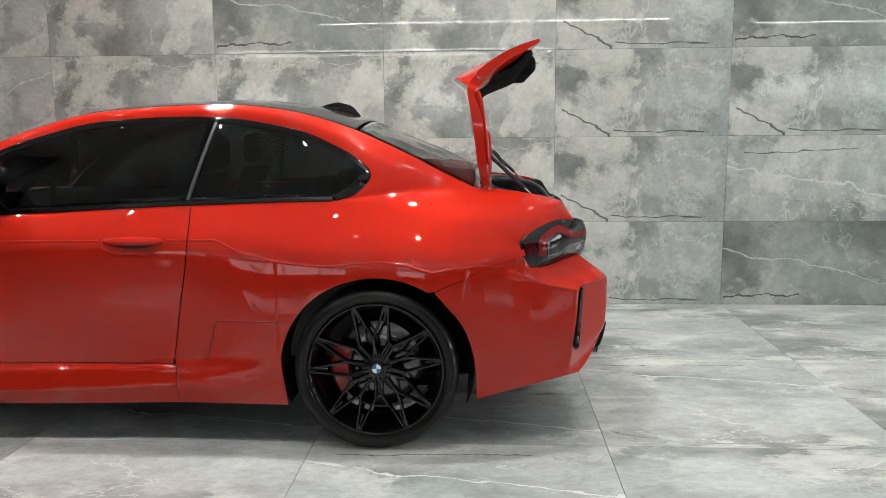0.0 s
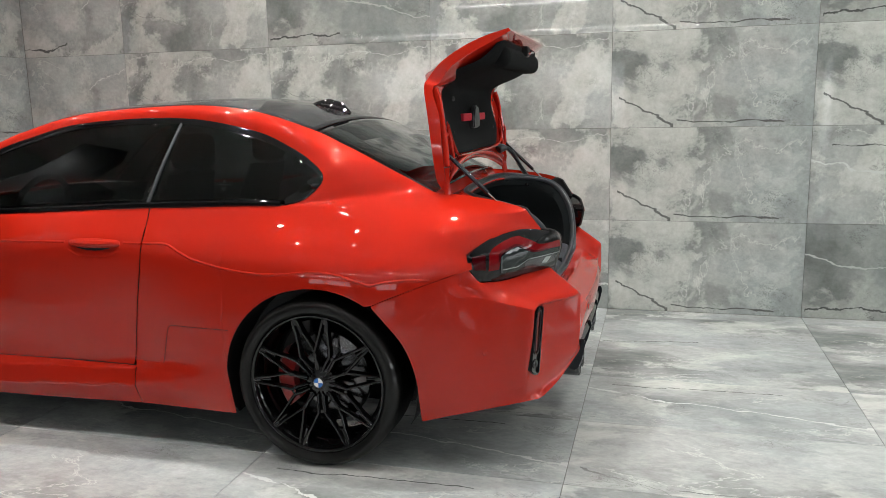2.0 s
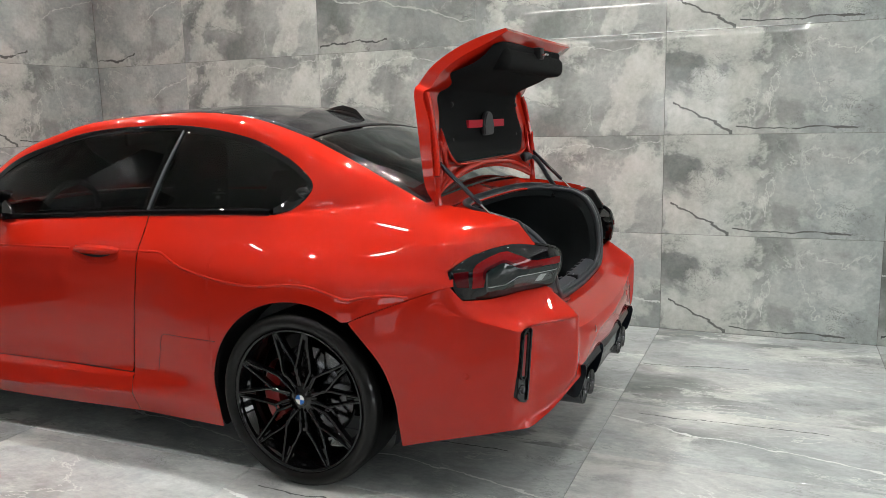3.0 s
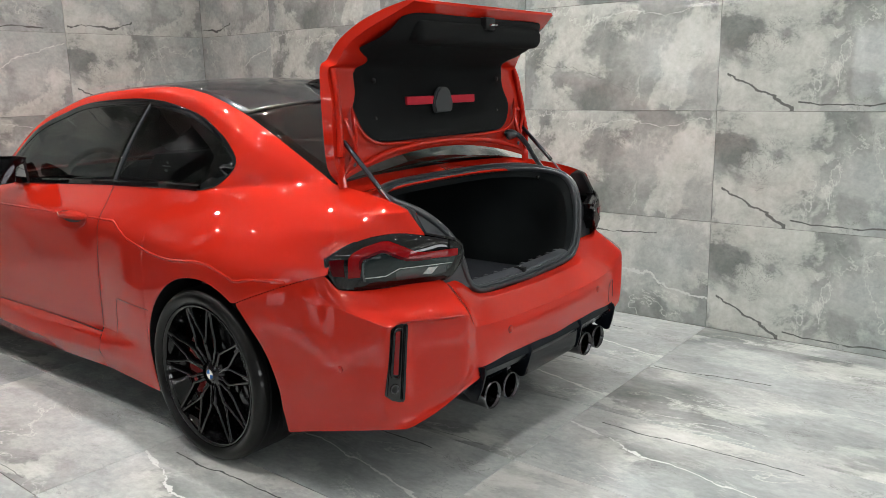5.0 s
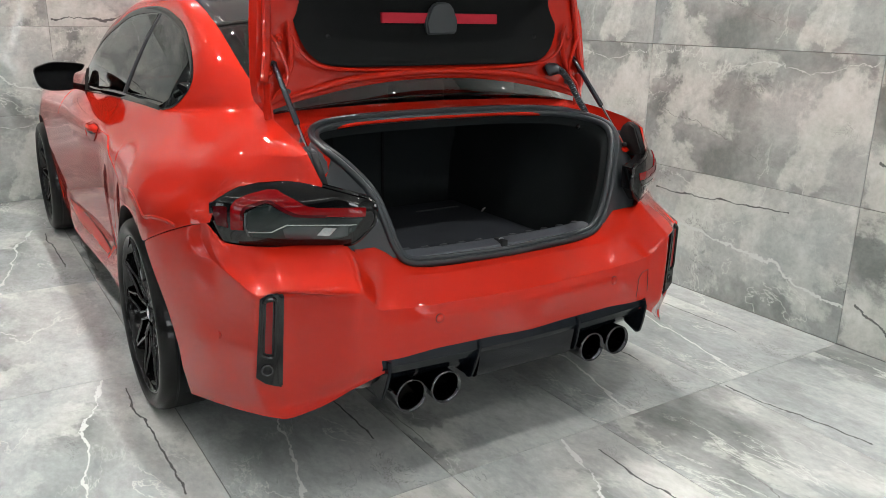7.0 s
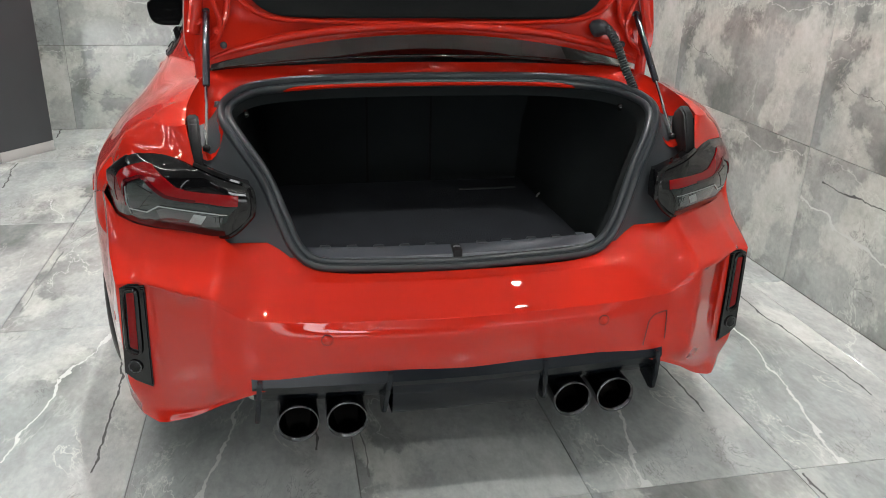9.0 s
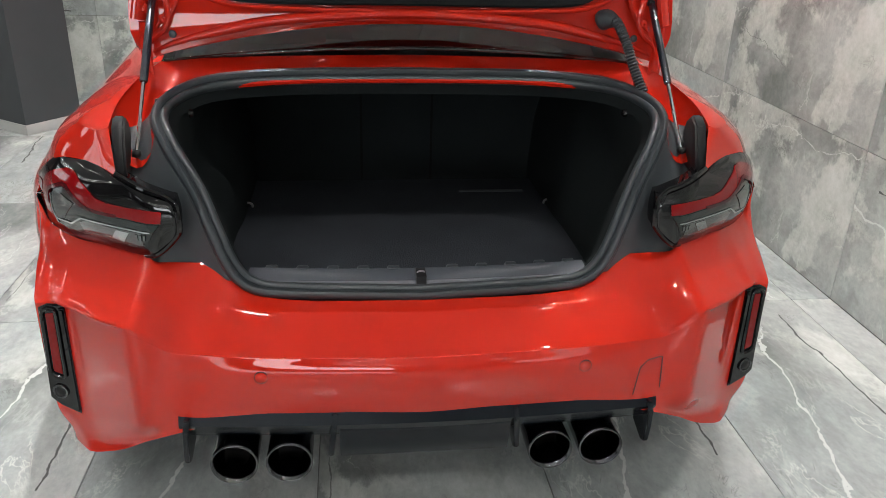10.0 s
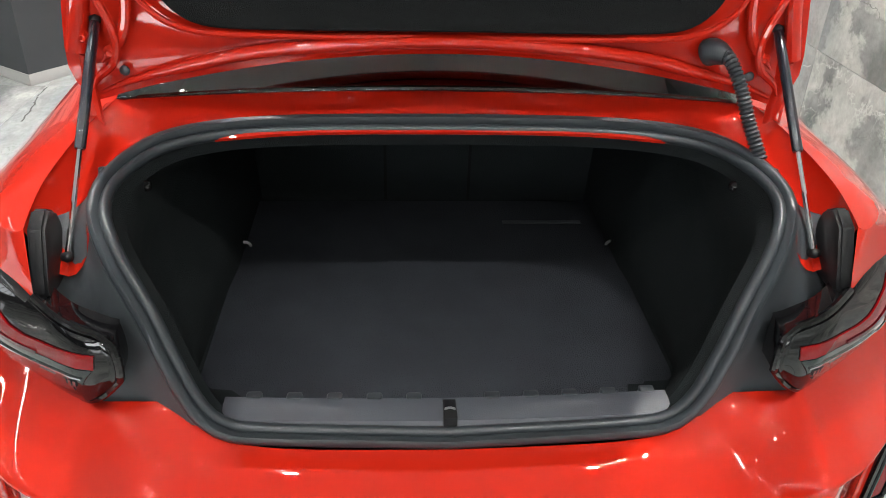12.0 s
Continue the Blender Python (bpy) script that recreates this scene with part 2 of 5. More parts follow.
MARBLES = [marble("wall_marble", k, 0.010, 1.04, l, 1.0, (0.94, 1.0, 0.965)) for k, l in ((1, CRACK), (2, VEIN), (3, SEAM), (7, PLAIN))]
MARBLES.append(marble("dark_wall_marble", 11, 0.010, 0.74, VEIN[:1] + SEAM[:1], 1.0, (0.93, 1.0, 0.96)))
FLOOR_MARBLES = [marble("floor_marble", k, 0.075, 1.04, l, 1.3, (0.965, 1.0, 0.99)) for k, l in ((4, FLOOR_CRACK), (5, VEIN), (6, SEAM), (8, PLAIN))]


# ---------------------------------------------------------------- helpers
def shade(bm, angle=35):
    for f in bm.faces:
        f.smooth = True
    lim = radians(angle)
    for e in bm.edges:
        if len(e.link_faces) == 2 and e.calc_face_angle(0) > lim:
            e.smooth = False


def part(name, bm, material, parent=None, label="", angle=35, recalc=False):
    if recalc:
        bmesh.ops.recalc_face_normals(bm, faces=bm.faces)
    shade(bm, angle)
    me = bpy.data.meshes.new(name)
    bm.to_mesh(me)
    bm.free()
    for m in material if isinstance(material, (list, tuple)) else [material]:
        me.materials.append(m)
    ob = new(name, me)
    ob.parent = parent
    if label:
        tagged(ob, label)
    return ob


def thing(name, label, category, m=None, group="", kind=""):
    ob = new(name)
    if m is not None:
        ob.matrix_world = m
    return tagged(ob, label, category, group, kind)


def box(x0, x1, y0, y1, z0, z1, bevel=0.0, seg=2, bm=None):
    bm = bm or bmesh.new()
    r = bmesh.ops.create_cube(bm, size=1.0, matrix=Matrix.LocRotScale(
        ((x0 + x1) / 2, (y0 + y1) / 2, (z0 + z1) / 2), None, (x1 - x0, y1 - y0, z1 - z0)))
    if bevel:
        es = list({e for v in r["verts"] for e in v.link_edges})
        bmesh.ops.bevel(bm, geom=es, offset=bevel, segments=seg, affect="EDGES", profile=0.5)
    return bm


def grid(rows, bm=None, close=False, flip=False):
    """A quad sheet through rows of points (close: each row is a ring)."""
    bm = bm or bmesh.new()
    vs = [[bm.verts.new(p) for p in row] for row in rows]
    n = len(vs[0])
    for a, b in zip(vs, vs[1:]):
        for i in range(n if close else n - 1):
            j = (i + 1) % n
            q = [a[i], a[j], b[j], b[i]]
            if flip:
                q.reverse()
            try:
                bm.faces.new(q)
            except ValueError:
                pass
    return bm


def curve(xs, ys):
    """Monotone cubic through the knots."""
    x, y = np.array(xs, float), np.array(ys, float)
    h, d = np.diff(x), np.diff(y) / np.diff(x)
    m = np.r_[d[0], (d[1:] + d[:-1]) / 2, d[-1]]
    m[1:-1][d[1:] * d[:-1] <= 0] = 0

    def f(t):
        t = np.clip(t, x[0], x[-1])
        i = np.clip(np.searchsorted(x, t, side="right") - 1, 0, len(h) - 1)
        s = (t - x[i]) / h[i]
        return ((2 * s**3 - 3 * s**2 + 1) * y[i] + (s**3 - 2 * s**2 + s) * h[i] * m[i]
                + (-2 * s**3 + 3 * s**2) * y[i + 1] + (s**3 - s**2) * h[i] * m[i + 1])
    return f


def ease(v):
    v = min(1.0, max(0.0, v))
    return v * v * (3 - 2 * v)


def spline(pts, n, closed=False):
    """n points on a Catmull-Rom curve through pts, evenly spread by length."""
    p = np.array(pts, float)
    q = np.vstack([p[-1], p, p[0], p[1]]) if closed else np.vstack([2 * p[0] - p[1], p, 2 * p[-1] - p[-2]])
    out = []
    for k in range(1, len(q) - 2):
        s = np.linspace(0, 1, 16, endpoint=False)[:, None]
        a, b, c, d = q[k - 1], q[k], q[k + 1], q[k + 2]
        out.append(0.5 * (2 * b + (c - a) * s + (2 * a - 5 * b + 4 * c - d) * s**2 + (3 * b - a - 3 * c + d) * s**3))
    if not closed:
        out.append(p[-1:])
    out = np.vstack(out)
    if closed:
        out = np.vstack([out, out[:1]])
    run = np.r_[0, np.cumsum(np.linalg.norm(np.diff(out, axis=0), axis=1))]
    want = np.linspace(0, run[-1], n + 1)[:-1] if closed else np.linspace(0, run[-1], n)
    return np.stack([np.interp(want, run, out[:, k]) for k in range(out.shape[1])], 1)


def polyline(pts, n):
    p = np.array(pts, float)
    run = np.r_[0, np.cumsum(np.linalg.norm(np.diff(p, axis=0), axis=1))]
    want = np.linspace(0, run[-1], n)
    return np.stack([np.interp(want, run, p[:, k]) for k in range(p.shape[1])], 1)


def tube(pts, radius, n=10, bm=None, closed=False, squash=1.0):
    """A round bar along points; radius may be a list."""
    bm = bm or bmesh.new()
    p = [Vector(v) for v in pts]
    rows, up = [], None
    for i, c in enumerate(p):
        a, b = (p[i - 1], p[(i + 1) % len(p)]) if closed else (p[max(i - 1, 0)], p[min(i + 1, len(p) - 1)])
        t = (b - a).normalized()
        if up is None:
            up = t.orthogonal().normalized()
        up = (up - t * up.dot(t)).normalized()
        side = t.cross(up)
        r = radius[i] if isinstance(radius, (list, tuple)) else radius
        rows.append([c + (up * math.cos(w) + side * math.sin(w) * squash) * r for w in np.linspace(0, 2 * math.pi, n, endpoint=False)])
    if closed:
        rows.append(rows[0])
    grid(rows, bm, close=True)
    if not closed:
        for row in (rows[0], rows[-1]):
            bm.faces.new([bm.verts.new(v) for v in row])
    bmesh.ops.remove_doubles(bm, verts=bm.verts, dist=1e-5)
    return bm


def mirror(bm):
    """Turn the mesh over to the car's other side."""
    for v in bm.verts:
        v.co.y = -v.co.y
    bmesh.ops.reverse_faces(bm, faces=bm.faces)
    return bm


def lathe(profile, n=48, bm=None, axis="y"):
    """Turn (radius, along) pairs round the axis."""
    bm = bm or bmesh.new()
    rows = []
    for r, h in profile:
        rows.append([(r * math.cos(w), h, r * math.sin(w)) if axis == "y" else
                     (h, r * math.cos(w), r * math.sin(w)) if axis == "x" else (r * math.cos(w), r * math.sin(w), h)
                     for w in np.linspace(0, 2 * math.pi, n, endpoint=False)])
    return grid(rows, bm, close=True)


def thicken(ob, t, offset=-1):
    md = ob.modifiers.new("solid", "SOLIDIFY")
    md.thickness, md.offset = t, offset
    return ob


# ---------------------------------------------------------------- room shell
def structure(name, bm, material, label, category):
    return tagged(part(name, bm, material), label, category, kind="structure")


floor = structure("floor", box(HALL_X, ROOM_X, ROOM_Y, WALL_Y, -0.12, -0.006), GROUT,
                  "polished grey marble tile floor with thin dark joints", "floor")
wall_long = structure("wall_north", box(WALL_X - 0.2, ROOM_X + 0.2, WALL_Y + 0.010, WALL_Y + 0.22, -0.12, CEIL), GROUT,
                      "wall clad in large polished grey marble tiles", "wall")
wall_end = structure("wall_west", box(WALL_X - 0.22, WALL_X - 0.010, HALL_Y, WALL_Y + 0.010, -0.12, CEIL), GROUT,
                     "end wall clad in polished grey marble tiles", "wall")
structure("wall_return", box(HALL_X, WALL_X - 0.22, HALL_Y, HALL_Y + 0.2, -0.12, CEIL), WALL_PAINT, "plain grey painted return wall", "wall")
structure("wall_far_west", box(HALL_X - 0.2, HALL_X, ROOM_Y, HALL_Y + 0.2, -0.12, CEIL), WALL_PAINT, "plain grey painted showroom wall", "wall")
bm = bmesh.new()
EAST = (-6.4, 0.2, 1.0, 2.55)      # unseen shopfront opening, added as fill light: y from, y to, sill, head
for y0, y1, z0, z1 in ((ROOM_Y, EAST[0], -0.12, CEIL), (EAST[1], WALL_Y + 0.010, -0.12, CEIL), (EAST[0], EAST[1], -0.12, EAST[2]), (EAST[0], EAST[1], EAST[3], CEIL)):
    box(ROOM_X, ROOM_X + 0.2, y0, y1, z0, z1, bm=bm)
structure("wall_east", bm, WALL_PAINT, "grey painted showroom wall with a shopfront opening", "wall")
w = thing("window_5", "grey framed shopfront window, added unseen to light the car's tail", "window", kind="structure")
bm = bmesh.new()
for k in range(5):
    y = EAST[0] + 0.03 + (EAST[1] - EAST[0] - 0.06) * k / 4
    box(ROOM_X + 0.06, ROOM_X + 0.12, y - 0.03, y + 0.03, EAST[2] + 0.05, EAST[3] - 0.05, 0.006, bm=bm)
for z in (EAST[2], EAST[3] - 0.05):
    box(ROOM_X + 0.06, ROOM_X + 0.12, EAST[0], EAST[1], z, z + 0.05, 0.006, bm=bm)
part("window_frame", bm, PILLAR, w)
tagged(part("backdrop", box(ROOM_X + 0.85, ROOM_X + 0.9, -10.5, 1.7, -0.1, 3.0), EAST_FILL), "glowing sheet added outside the shopfront to light the car's tail", "backdrop", kind="structure")
ceiling = structure("ceiling", box(HALL_X - 0.2, ROOM_X + 0.2, ROOM_Y - 0.2, WALL_Y + 0.2, CEIL, CEIL + 0.15), CEILING,
                    "plain pale grey showroom ceiling", "ceiling")

# shopfront wall with window openings: left, right, sill, head
WINDOWS = [(-6.5, -4.5, 0.9, 2.5), (-1.6, 0.4, 0.9, 2.5), (5.05, 5.35, 0.05, 2.4), (7.6, 12.6, 1.95, 2.72)]
bm = bmesh.new()
edges = [HALL_X, *[v for w in WINDOWS for v in w[:2]], ROOM_X]
for a, b in zip(edges[::2], edges[1::2]):
    box(a, b, ROOM_Y - 0.2, ROOM_Y, -0.12, CEIL, bm=bm)
for a, b, z0, z1 in WINDOWS:
    box(a, b, ROOM_Y - 0.2, ROOM_Y, -0.12, z0, bm=bm)
    box(a, b, ROOM_Y - 0.2, ROOM_Y, z1, CEIL, bm=bm)
structure("wall_south", bm, WALL_PAINT, "grey showroom wall with window openings", "wall")
for k, (a, b, z0, z1) in enumerate(WINDOWS):
    w = thing("window_%d" % (k + 1), "grey framed showroom window onto bright daylight", "window", kind="structure")
    bm = bmesh.new()
    bars = [(a, b, z0, z0 + 0.05), (a, b, z1 - 0.05, z1), (a, a + 0.05, z0 + 0.05, z1 - 0.05), (b - 0.05, b, z0 + 0.05, z1 - 0.05)]
    if b - a > 1:
        bars += [(a + (b - a) * f - 0.03, a + (b - a) * f + 0.03, z0 + 0.05, z1 - 0.05) for f in (0.25, 0.5, 0.75)]
    for x0, x1, h0, h1 in bars:
        box(x0, x1, ROOM_Y - 0.12, ROOM_Y - 0.06, h0, h1, 0.006, bm=bm)
    part("window_frame", bm, PILLAR, w)
tagged(part("backdrop", box(-10, 15, ROOM_Y - 0.9, ROOM_Y - 0.85, -0.1, 3.0), DAYLIGHT), "bright daylight outside the windows", "backdrop", kind="structure")

# square column with a light plinth
col = thing("pillar", "square anthracite painted column on a pale plinth", "pillar", kind="structure")
col.matrix_world = pose(-2.74, -2.185, 0, 0, 0, 53.5)     # its near corner; it stands askew to the walls
part("shaft", box(-.42, 0, 0, .40, 0.066, CEIL, 0.004), PILLAR, col)
part("plinth", box(-.421, .001, -.001, .401, 0, 0.066, 0.003), PLINTH, col)


# ---------------------------------------------------------------- ceiling lights
def downlight(x, y):
    d = thing("ceiling_downlight", "round recessed downlight glowing warm white in the ceiling", "ceiling light", pose(x, y, CEIL), "showroom downlights")
    part("trim_ring", lathe([(0.027, -0.002), (0.028, -0.008), (0.050, -0.008), (0.054, -0.001)], 32, axis="z"), CEILING, d)
    part("diffuser", lathe([(0.0005, -0.004), (0.027, -0.004)], 32, axis="z"), LAMP_GLOW, d, "glowing lens")
    return d


first = downlight(*LAMPS[0])
SMALL = [(x, y) for y in (0.85, -0.55, -1.1, -1.65) for x in (-2.1, -0.55, 1.3, 3.2, 4.8)]     # weaker spots between them
for lx, ly in LAMPS[1:] + SMALL:
    copy_thing(first, pose(lx, ly, CEIL))


def led_profile(x0, y0, x1, y1):
    """A slim suspended LED line."""
    d = thing("led_line_light", "slim linear LED light glowing white below the ceiling", "ceiling light", group="linear LED lights")
    a, b = Vector((x0, y0, CEIL - 0.03)), Vector((x1, y1, CEIL - 0.03))
    run = (b - a).length
    ang = math.atan2(y1 - y0, x1 - x0)
    d.matrix_world = Matrix.Translation((a + b) / 2) @ Matrix.Rotation(ang, 4, "Z")
    part("housing", box(-run / 2, run / 2, -0.032, 0.032, -0.004, 0.03, 0.004), SATIN_BLACK, d)
    part("diffuser", box(-run / 2 + 0.01, run / 2 - 0.01, -0.022, 0.022, -0.010, -0.005, 0.002), LED, d, "glowing diffuser strip")
    return d


led_profile(-6.4, -11.0, 2.0, -11.0)
led_profile(-6.4, -12.3, 2.0, -12.3)
led_profile(2.0, -12.3, 2.0, -11.0)
led_profile(5.2, -6.9, 12.0, -6.9)
led_profile(-2.4, -6.2, 3.6, -6.2)
led_profile(8.2, -4.6, 8.2, 1.2)
# two unseen extra lines, added to send flatter light onto the open lid
led_profile(10.4, -6.4, 10.4, 1.2)
led_profile(12.6, -6.4, 12.6, 1.2)


# ---------------------------------------------------------------- the car
car = thing("car", "glossy red two-door sports coupe with its boot lid open", "car")
WB = 2.747                     # wheelbase; the rear axle is at x = 0, the nose at negative x
ARCH_R, ARCH_C = 0.392, (0.014, 0.335)
KX = [-3.2, -2.75, -2.35, -1.6, -0.85, -0.4, 0.0, 0.3, 0.62, 0.725, 0.82]
RIBS = []                      # lines that run along the flank, from the hem up: widths and heights at KX
RIBS.append(([.84, .89, .86, .868, .868, .905, .915, .90, .85, .82, .8], [.19, .19, .18, .160, .172, .18, .19, .20, .23, .24, .25]))
RIBS.append(([.86, .92, .89, .918, .908, .915, .930, .92, .86, .83, .81], [.27, .27, .26, .235, .262, .27, .28, .29, .32, .325, .33]))
RIBS.append(([.87, .93, .89, .905, .895, .917, .936, .925, .865, .84, .82], [.33, .33, .33, .318, .333, .34, .35, .36, .4, .41, .42]))
RIBS.append(([.87, .935, .90, .872, .866, .918, .940, .93, .868, .845, .82], [.36, .36, .36, .342, .352, .37, .38, .39, .43, .44, .45]))
RIBS.append(([.87, .935, .915, .893, .885, .925, .950, .945, .868, .84, .8], [.58, .58, .58, .58, .58, .58, .58, .58, .6, .61, .62]))
RIBS.append(([.85, .905, .90, .900, .893, .908, .942, .932, .85, .79, .7], [.79, .79, .79, .79, .79, .79, .77, .77, .79, .8, .8]))
RIBS.append(([.82, .86, .865, .886, .878, .876, .892, .874, .812, .745, .64], [.86, .86, .87, .868, .872, .87, .87, .87, .865, .885, .875]))
RIBS.append(([.75, .79, .805, .838, .828, .818, .812, .800, .772, .718, .607], [.90, .91, .925, .935, .945, .955, .955, .95, .945, .937, .906]))
RIBS.append(([.66, .71, .745, .795, .786, .776, .757, .728, .712, .690, .640], [.925, .935, .945, .970, 1.006, 1.020, 1.022, 1.010, 1.000, .990, .980]))
# the rear flare swells out quickly just behind the door
KX = KX[:5] + [-.70, -.57] + KX[5:]
for k, (ys, zs) in enumerate(RIBS):
    for vals, (p, q) in ((ys, (.26, .72) if 3 < k < 6 else (.33, .62)), (zs, (.33, .62))):
        a, b = vals[4], vals[5]
        vals[5:5] = [a + (b - a) * p, a + (b - a) * q]
RIB_F = [(curve(KX, ys), curve(KX, zs)) for ys, zs in RIBS]
HARD = {1, 2, 3}               # lines of the sill that stay crisp


@functools.lru_cache(maxsize=None)
def section(x):
    """The flank's outline at x as a fine (y, z) run from hem to belt."""
    p = np.array([(fy(x), fz(x)) for fy, fz in RIB_F])
    q = np.vstack([2 * p[0] - p[1], p, 2 * p[-1] - p[-2]])
    out = []
    for k in range(len(p) - 1):
        a, b, c, d = q[k], q[k + 1], q[k + 2], q[k + 3]
        if k in HARD:
            a = 2 * b - c
        if k + 1 in HARD:
            d = 2 * c - b
        for s in np.linspace(0, 1, 10, endpoint=False):
            out.append(0.5 * (2 * b + (c - a) * s + (2 * a - 5 * b + 4 * c - d) * s**2 + (3 * b - a - 3 * c + d) * s**3))
    out = np.array(out + [p[-1]])
    for row in out:            # the flank draws in towards the outer end of the tail lamp
        row[0] -= .0115 * ease((x - .525) / .050) * ease((.90 - row[1]) / .08) * ease((row[1] - .715) / .05)
    return out


def flank_y(x, z):
    s = section(x)
    return float(np.interp(z, s[:, 1], s[:, 0]))


def flank(xs, lows, highs=None, n=34):
    """Rows of points over the flank: at each x from the height low to high."""
    rows = []
    for i, (x, lo) in enumerate(zip(xs, lows)):
        s = section(x)
        lo = s[0, 1] if lo is None else lo
        hi = s[-1, 1] if highs is None else highs[i]
        z = lo + (hi - lo) * np.linspace(0, 1, n)
        rows.append([(x, float(np.interp(v, s[:, 1], s[:, 0])), float(v)) for v in z])
    return rows


def arch_low(x, cx):
    d = (x - cx) / (ARCH_R if x > cx else ARCH_R + .019)
    return None if abs(d) >= 1 else ARCH_C[1] + ARCH_R * math.sqrt(1 - d * d)


def with_arch(x0, x1, cx, step=0.03):
    """Stations from x0 to x1, closer together round a wheel arch at cx."""
    xs = [x for x in np.arange(x0, x1, step) if abs(x - cx) > ARCH_R + 0.023] + [x1]
    xs += [cx - (ARCH_R + (.019 if w < math.pi / 2 else 0)) * math.cos(w) for w in np.linspace(0, math.pi, 41)]
    return sorted(x for x in set(np.round(xs, 5)) if x0 <= x <= x1)


def both(name, make, material, label="", **kw):
    """One part a side: the near one (negative y) and its mirror image."""
    near = part(name, mirror(make()), material, car, label, **kw)
    far = part(name, make(), material, car, label, **kw)
    return near, far


GAP = 0.0022
DOOR_B = curve([0.335, 0.58, 0.865, 1.01], [-0.868, -0.820, -0.774, -0.786])     # rear edge of the door, x over height


# panel edges behind the arch: joint to the bumper, then round the lamp
QUARTER_LOW = functools.partial(lambda xs, zs, x: np.interp(x, xs, zs), [0.235, 0.30, 0.42, 0.565, 0.590, 0.5985, 0.601, 0.66, 0.725, 0.76, 0.80], [0.668, 0.696, 0.742, 0.793, 0.800, 0.803, 0.856, 0.899, 0.934, 0.927, 0.914])


# inner edge of the rear deck beside the boot opening
DECK = curve([0.40, 0.5, 0.6, 0.7, 0.80], [0.588, 0.604, 0.614, 0.620, 0.618]), curve([0.40, 0.5, 0.6, 0.7, 0.80], [1.062, 1.055, 1.043, 1.026, 1.001])


def make_quarter():
    xs = sorted([x for x in with_arch(-0.875, 0.80, ARCH_C[0], 0.02) if not .585 < x < .615 and abs(x + .17) > .004 and abs(x - .40) > .004] + [-.17, .40, .5985, .601] + list(np.arange(-.745, -.50, .0067)))
    bm = bmesh.new()
    rows = []
    for x in xs:
        s = section(x)
        lo = arch_low(x, ARCH_C[0])
        lo = s[0, 1] if lo is None else lo
        if x > 0.235:
            lo = max(lo, float(QUARTER_LOW(x))) if arch_low(x, ARCH_C[0]) else float(QUARTER_LOW(x))
        z = lo + (s[-1, 1] - lo) * np.linspace(0, 1, 36)
        row = []
        for v in z:
            edge = float(DOOR_B(v)) + GAP if v > 0.343 else -0.845
            xx = max(x, edge)
            if x < -.3 and v < ARCH_C[1]:      # the arch's front edge turns back towards the hem
                xx += .024 * min(1, max(0, (x + .52) / .11)) * ((ARCH_C[1] - v) / .155) ** 2
            yy = flank_y(xx, v)
            if x > .70:         # the rear end is a straight slanting edge over the lamp
                f, k = (1 - (v - lo) / max(s[-1, 1] - lo, .001)), (x - .70) / .10
                xx += (.776 + .060 * f - xx) * k
                yy += (.618 - .019 * f - yy) * k
                v += (1.001 - .082 * f - v) * k
            elif .54 < x <= .60:   # and the panel closes up to the lamp's slanting side
                xx += .30 * max(0, .852 - v) * (x - .54) / .06
            row.append((xx, yy, float(v)))
        rows.append(row)
    grid(rows, bm)
    # the shoulder behind the side window up to the boot opening, and the roof pillar
    back = [i for i, x in enumerate(xs) if x >= -.1701]
    low = [rows[i][-1] for i in back]
    a, b = Vector(low[0]), Vector((0.40, 0.588, 1.062))
    tip = Vector((.776, .618, 1.001))
    top, shares = [], []
    for i in back:
        x = xs[i]
        if x <= .4001:
            shares.append((x + .17) / .57)
            top.append(a.lerp(b, shares[-1]))
        else:
            p = Vector((x, float(DECK[0](x)), float(DECK[1](x))))
            top.append(p.lerp(tip, max(0, (x - .70) / .10)))      # both lines meet in the panel's rear corner
    rows = []
    for s in np.linspace(0, 1, 9):
        rows.append([tuple(Vector(p).lerp(q, s) + Vector((0, 0, 0.010 * math.sin(math.pi * s) * (q - Vector(p)).length / 0.15))) for p, q in zip(low, top)])
    grid(rows, bm, flip=True)
    grid(pillar_rows(shares), bm, flip=True)
    bmesh.ops.remove_doubles(bm, verts=bm.verts, dist=0.0012)
    # the shoulder flows into the roof pillar without an edge
    soft = [v for v in bm.verts if not v.is_boundary and v.co.z > .945 and -.40 < v.co.x < .66]
    for _ in range(30):
        bmesh.ops.smooth_vert(bm, verts=soft, factor=.5, use_axis_x=True, use_axis_y=True, use_axis_z=True)
    bmesh.ops.recalc_face_normals(bm, faces=bm.faces)
    return bm


WIN = [(-1.98, .772, .962), (-1.71, .690, 1.205), (-1.44, .640, 1.308), (-1.18, .615, 1.360), (-.73, .607, 1.372), (-.38, .622, 1.318),
       (-.18, .650, 1.240), (-.075, .674, 1.175), (-.036, .692, 1.130), (-.055, .712, 1.085), (-.105, .742, 1.042), (-.17, .7665, 1.0235)]
EDGE = [(-2.10, .705, .975), (-1.74, .612, 1.250), (-1.46, .577, 1.358), (-1.2, .558, 1.408), (-.72, .552, 1.428), (-.40, .558, 1.397),
        (-.14, .570, 1.322), (.02, .575, 1.252), (.13, .577, 1.198), (.23, .575, 1.145), (.32, .578, 1.100), (.40, .588, 1.062)]


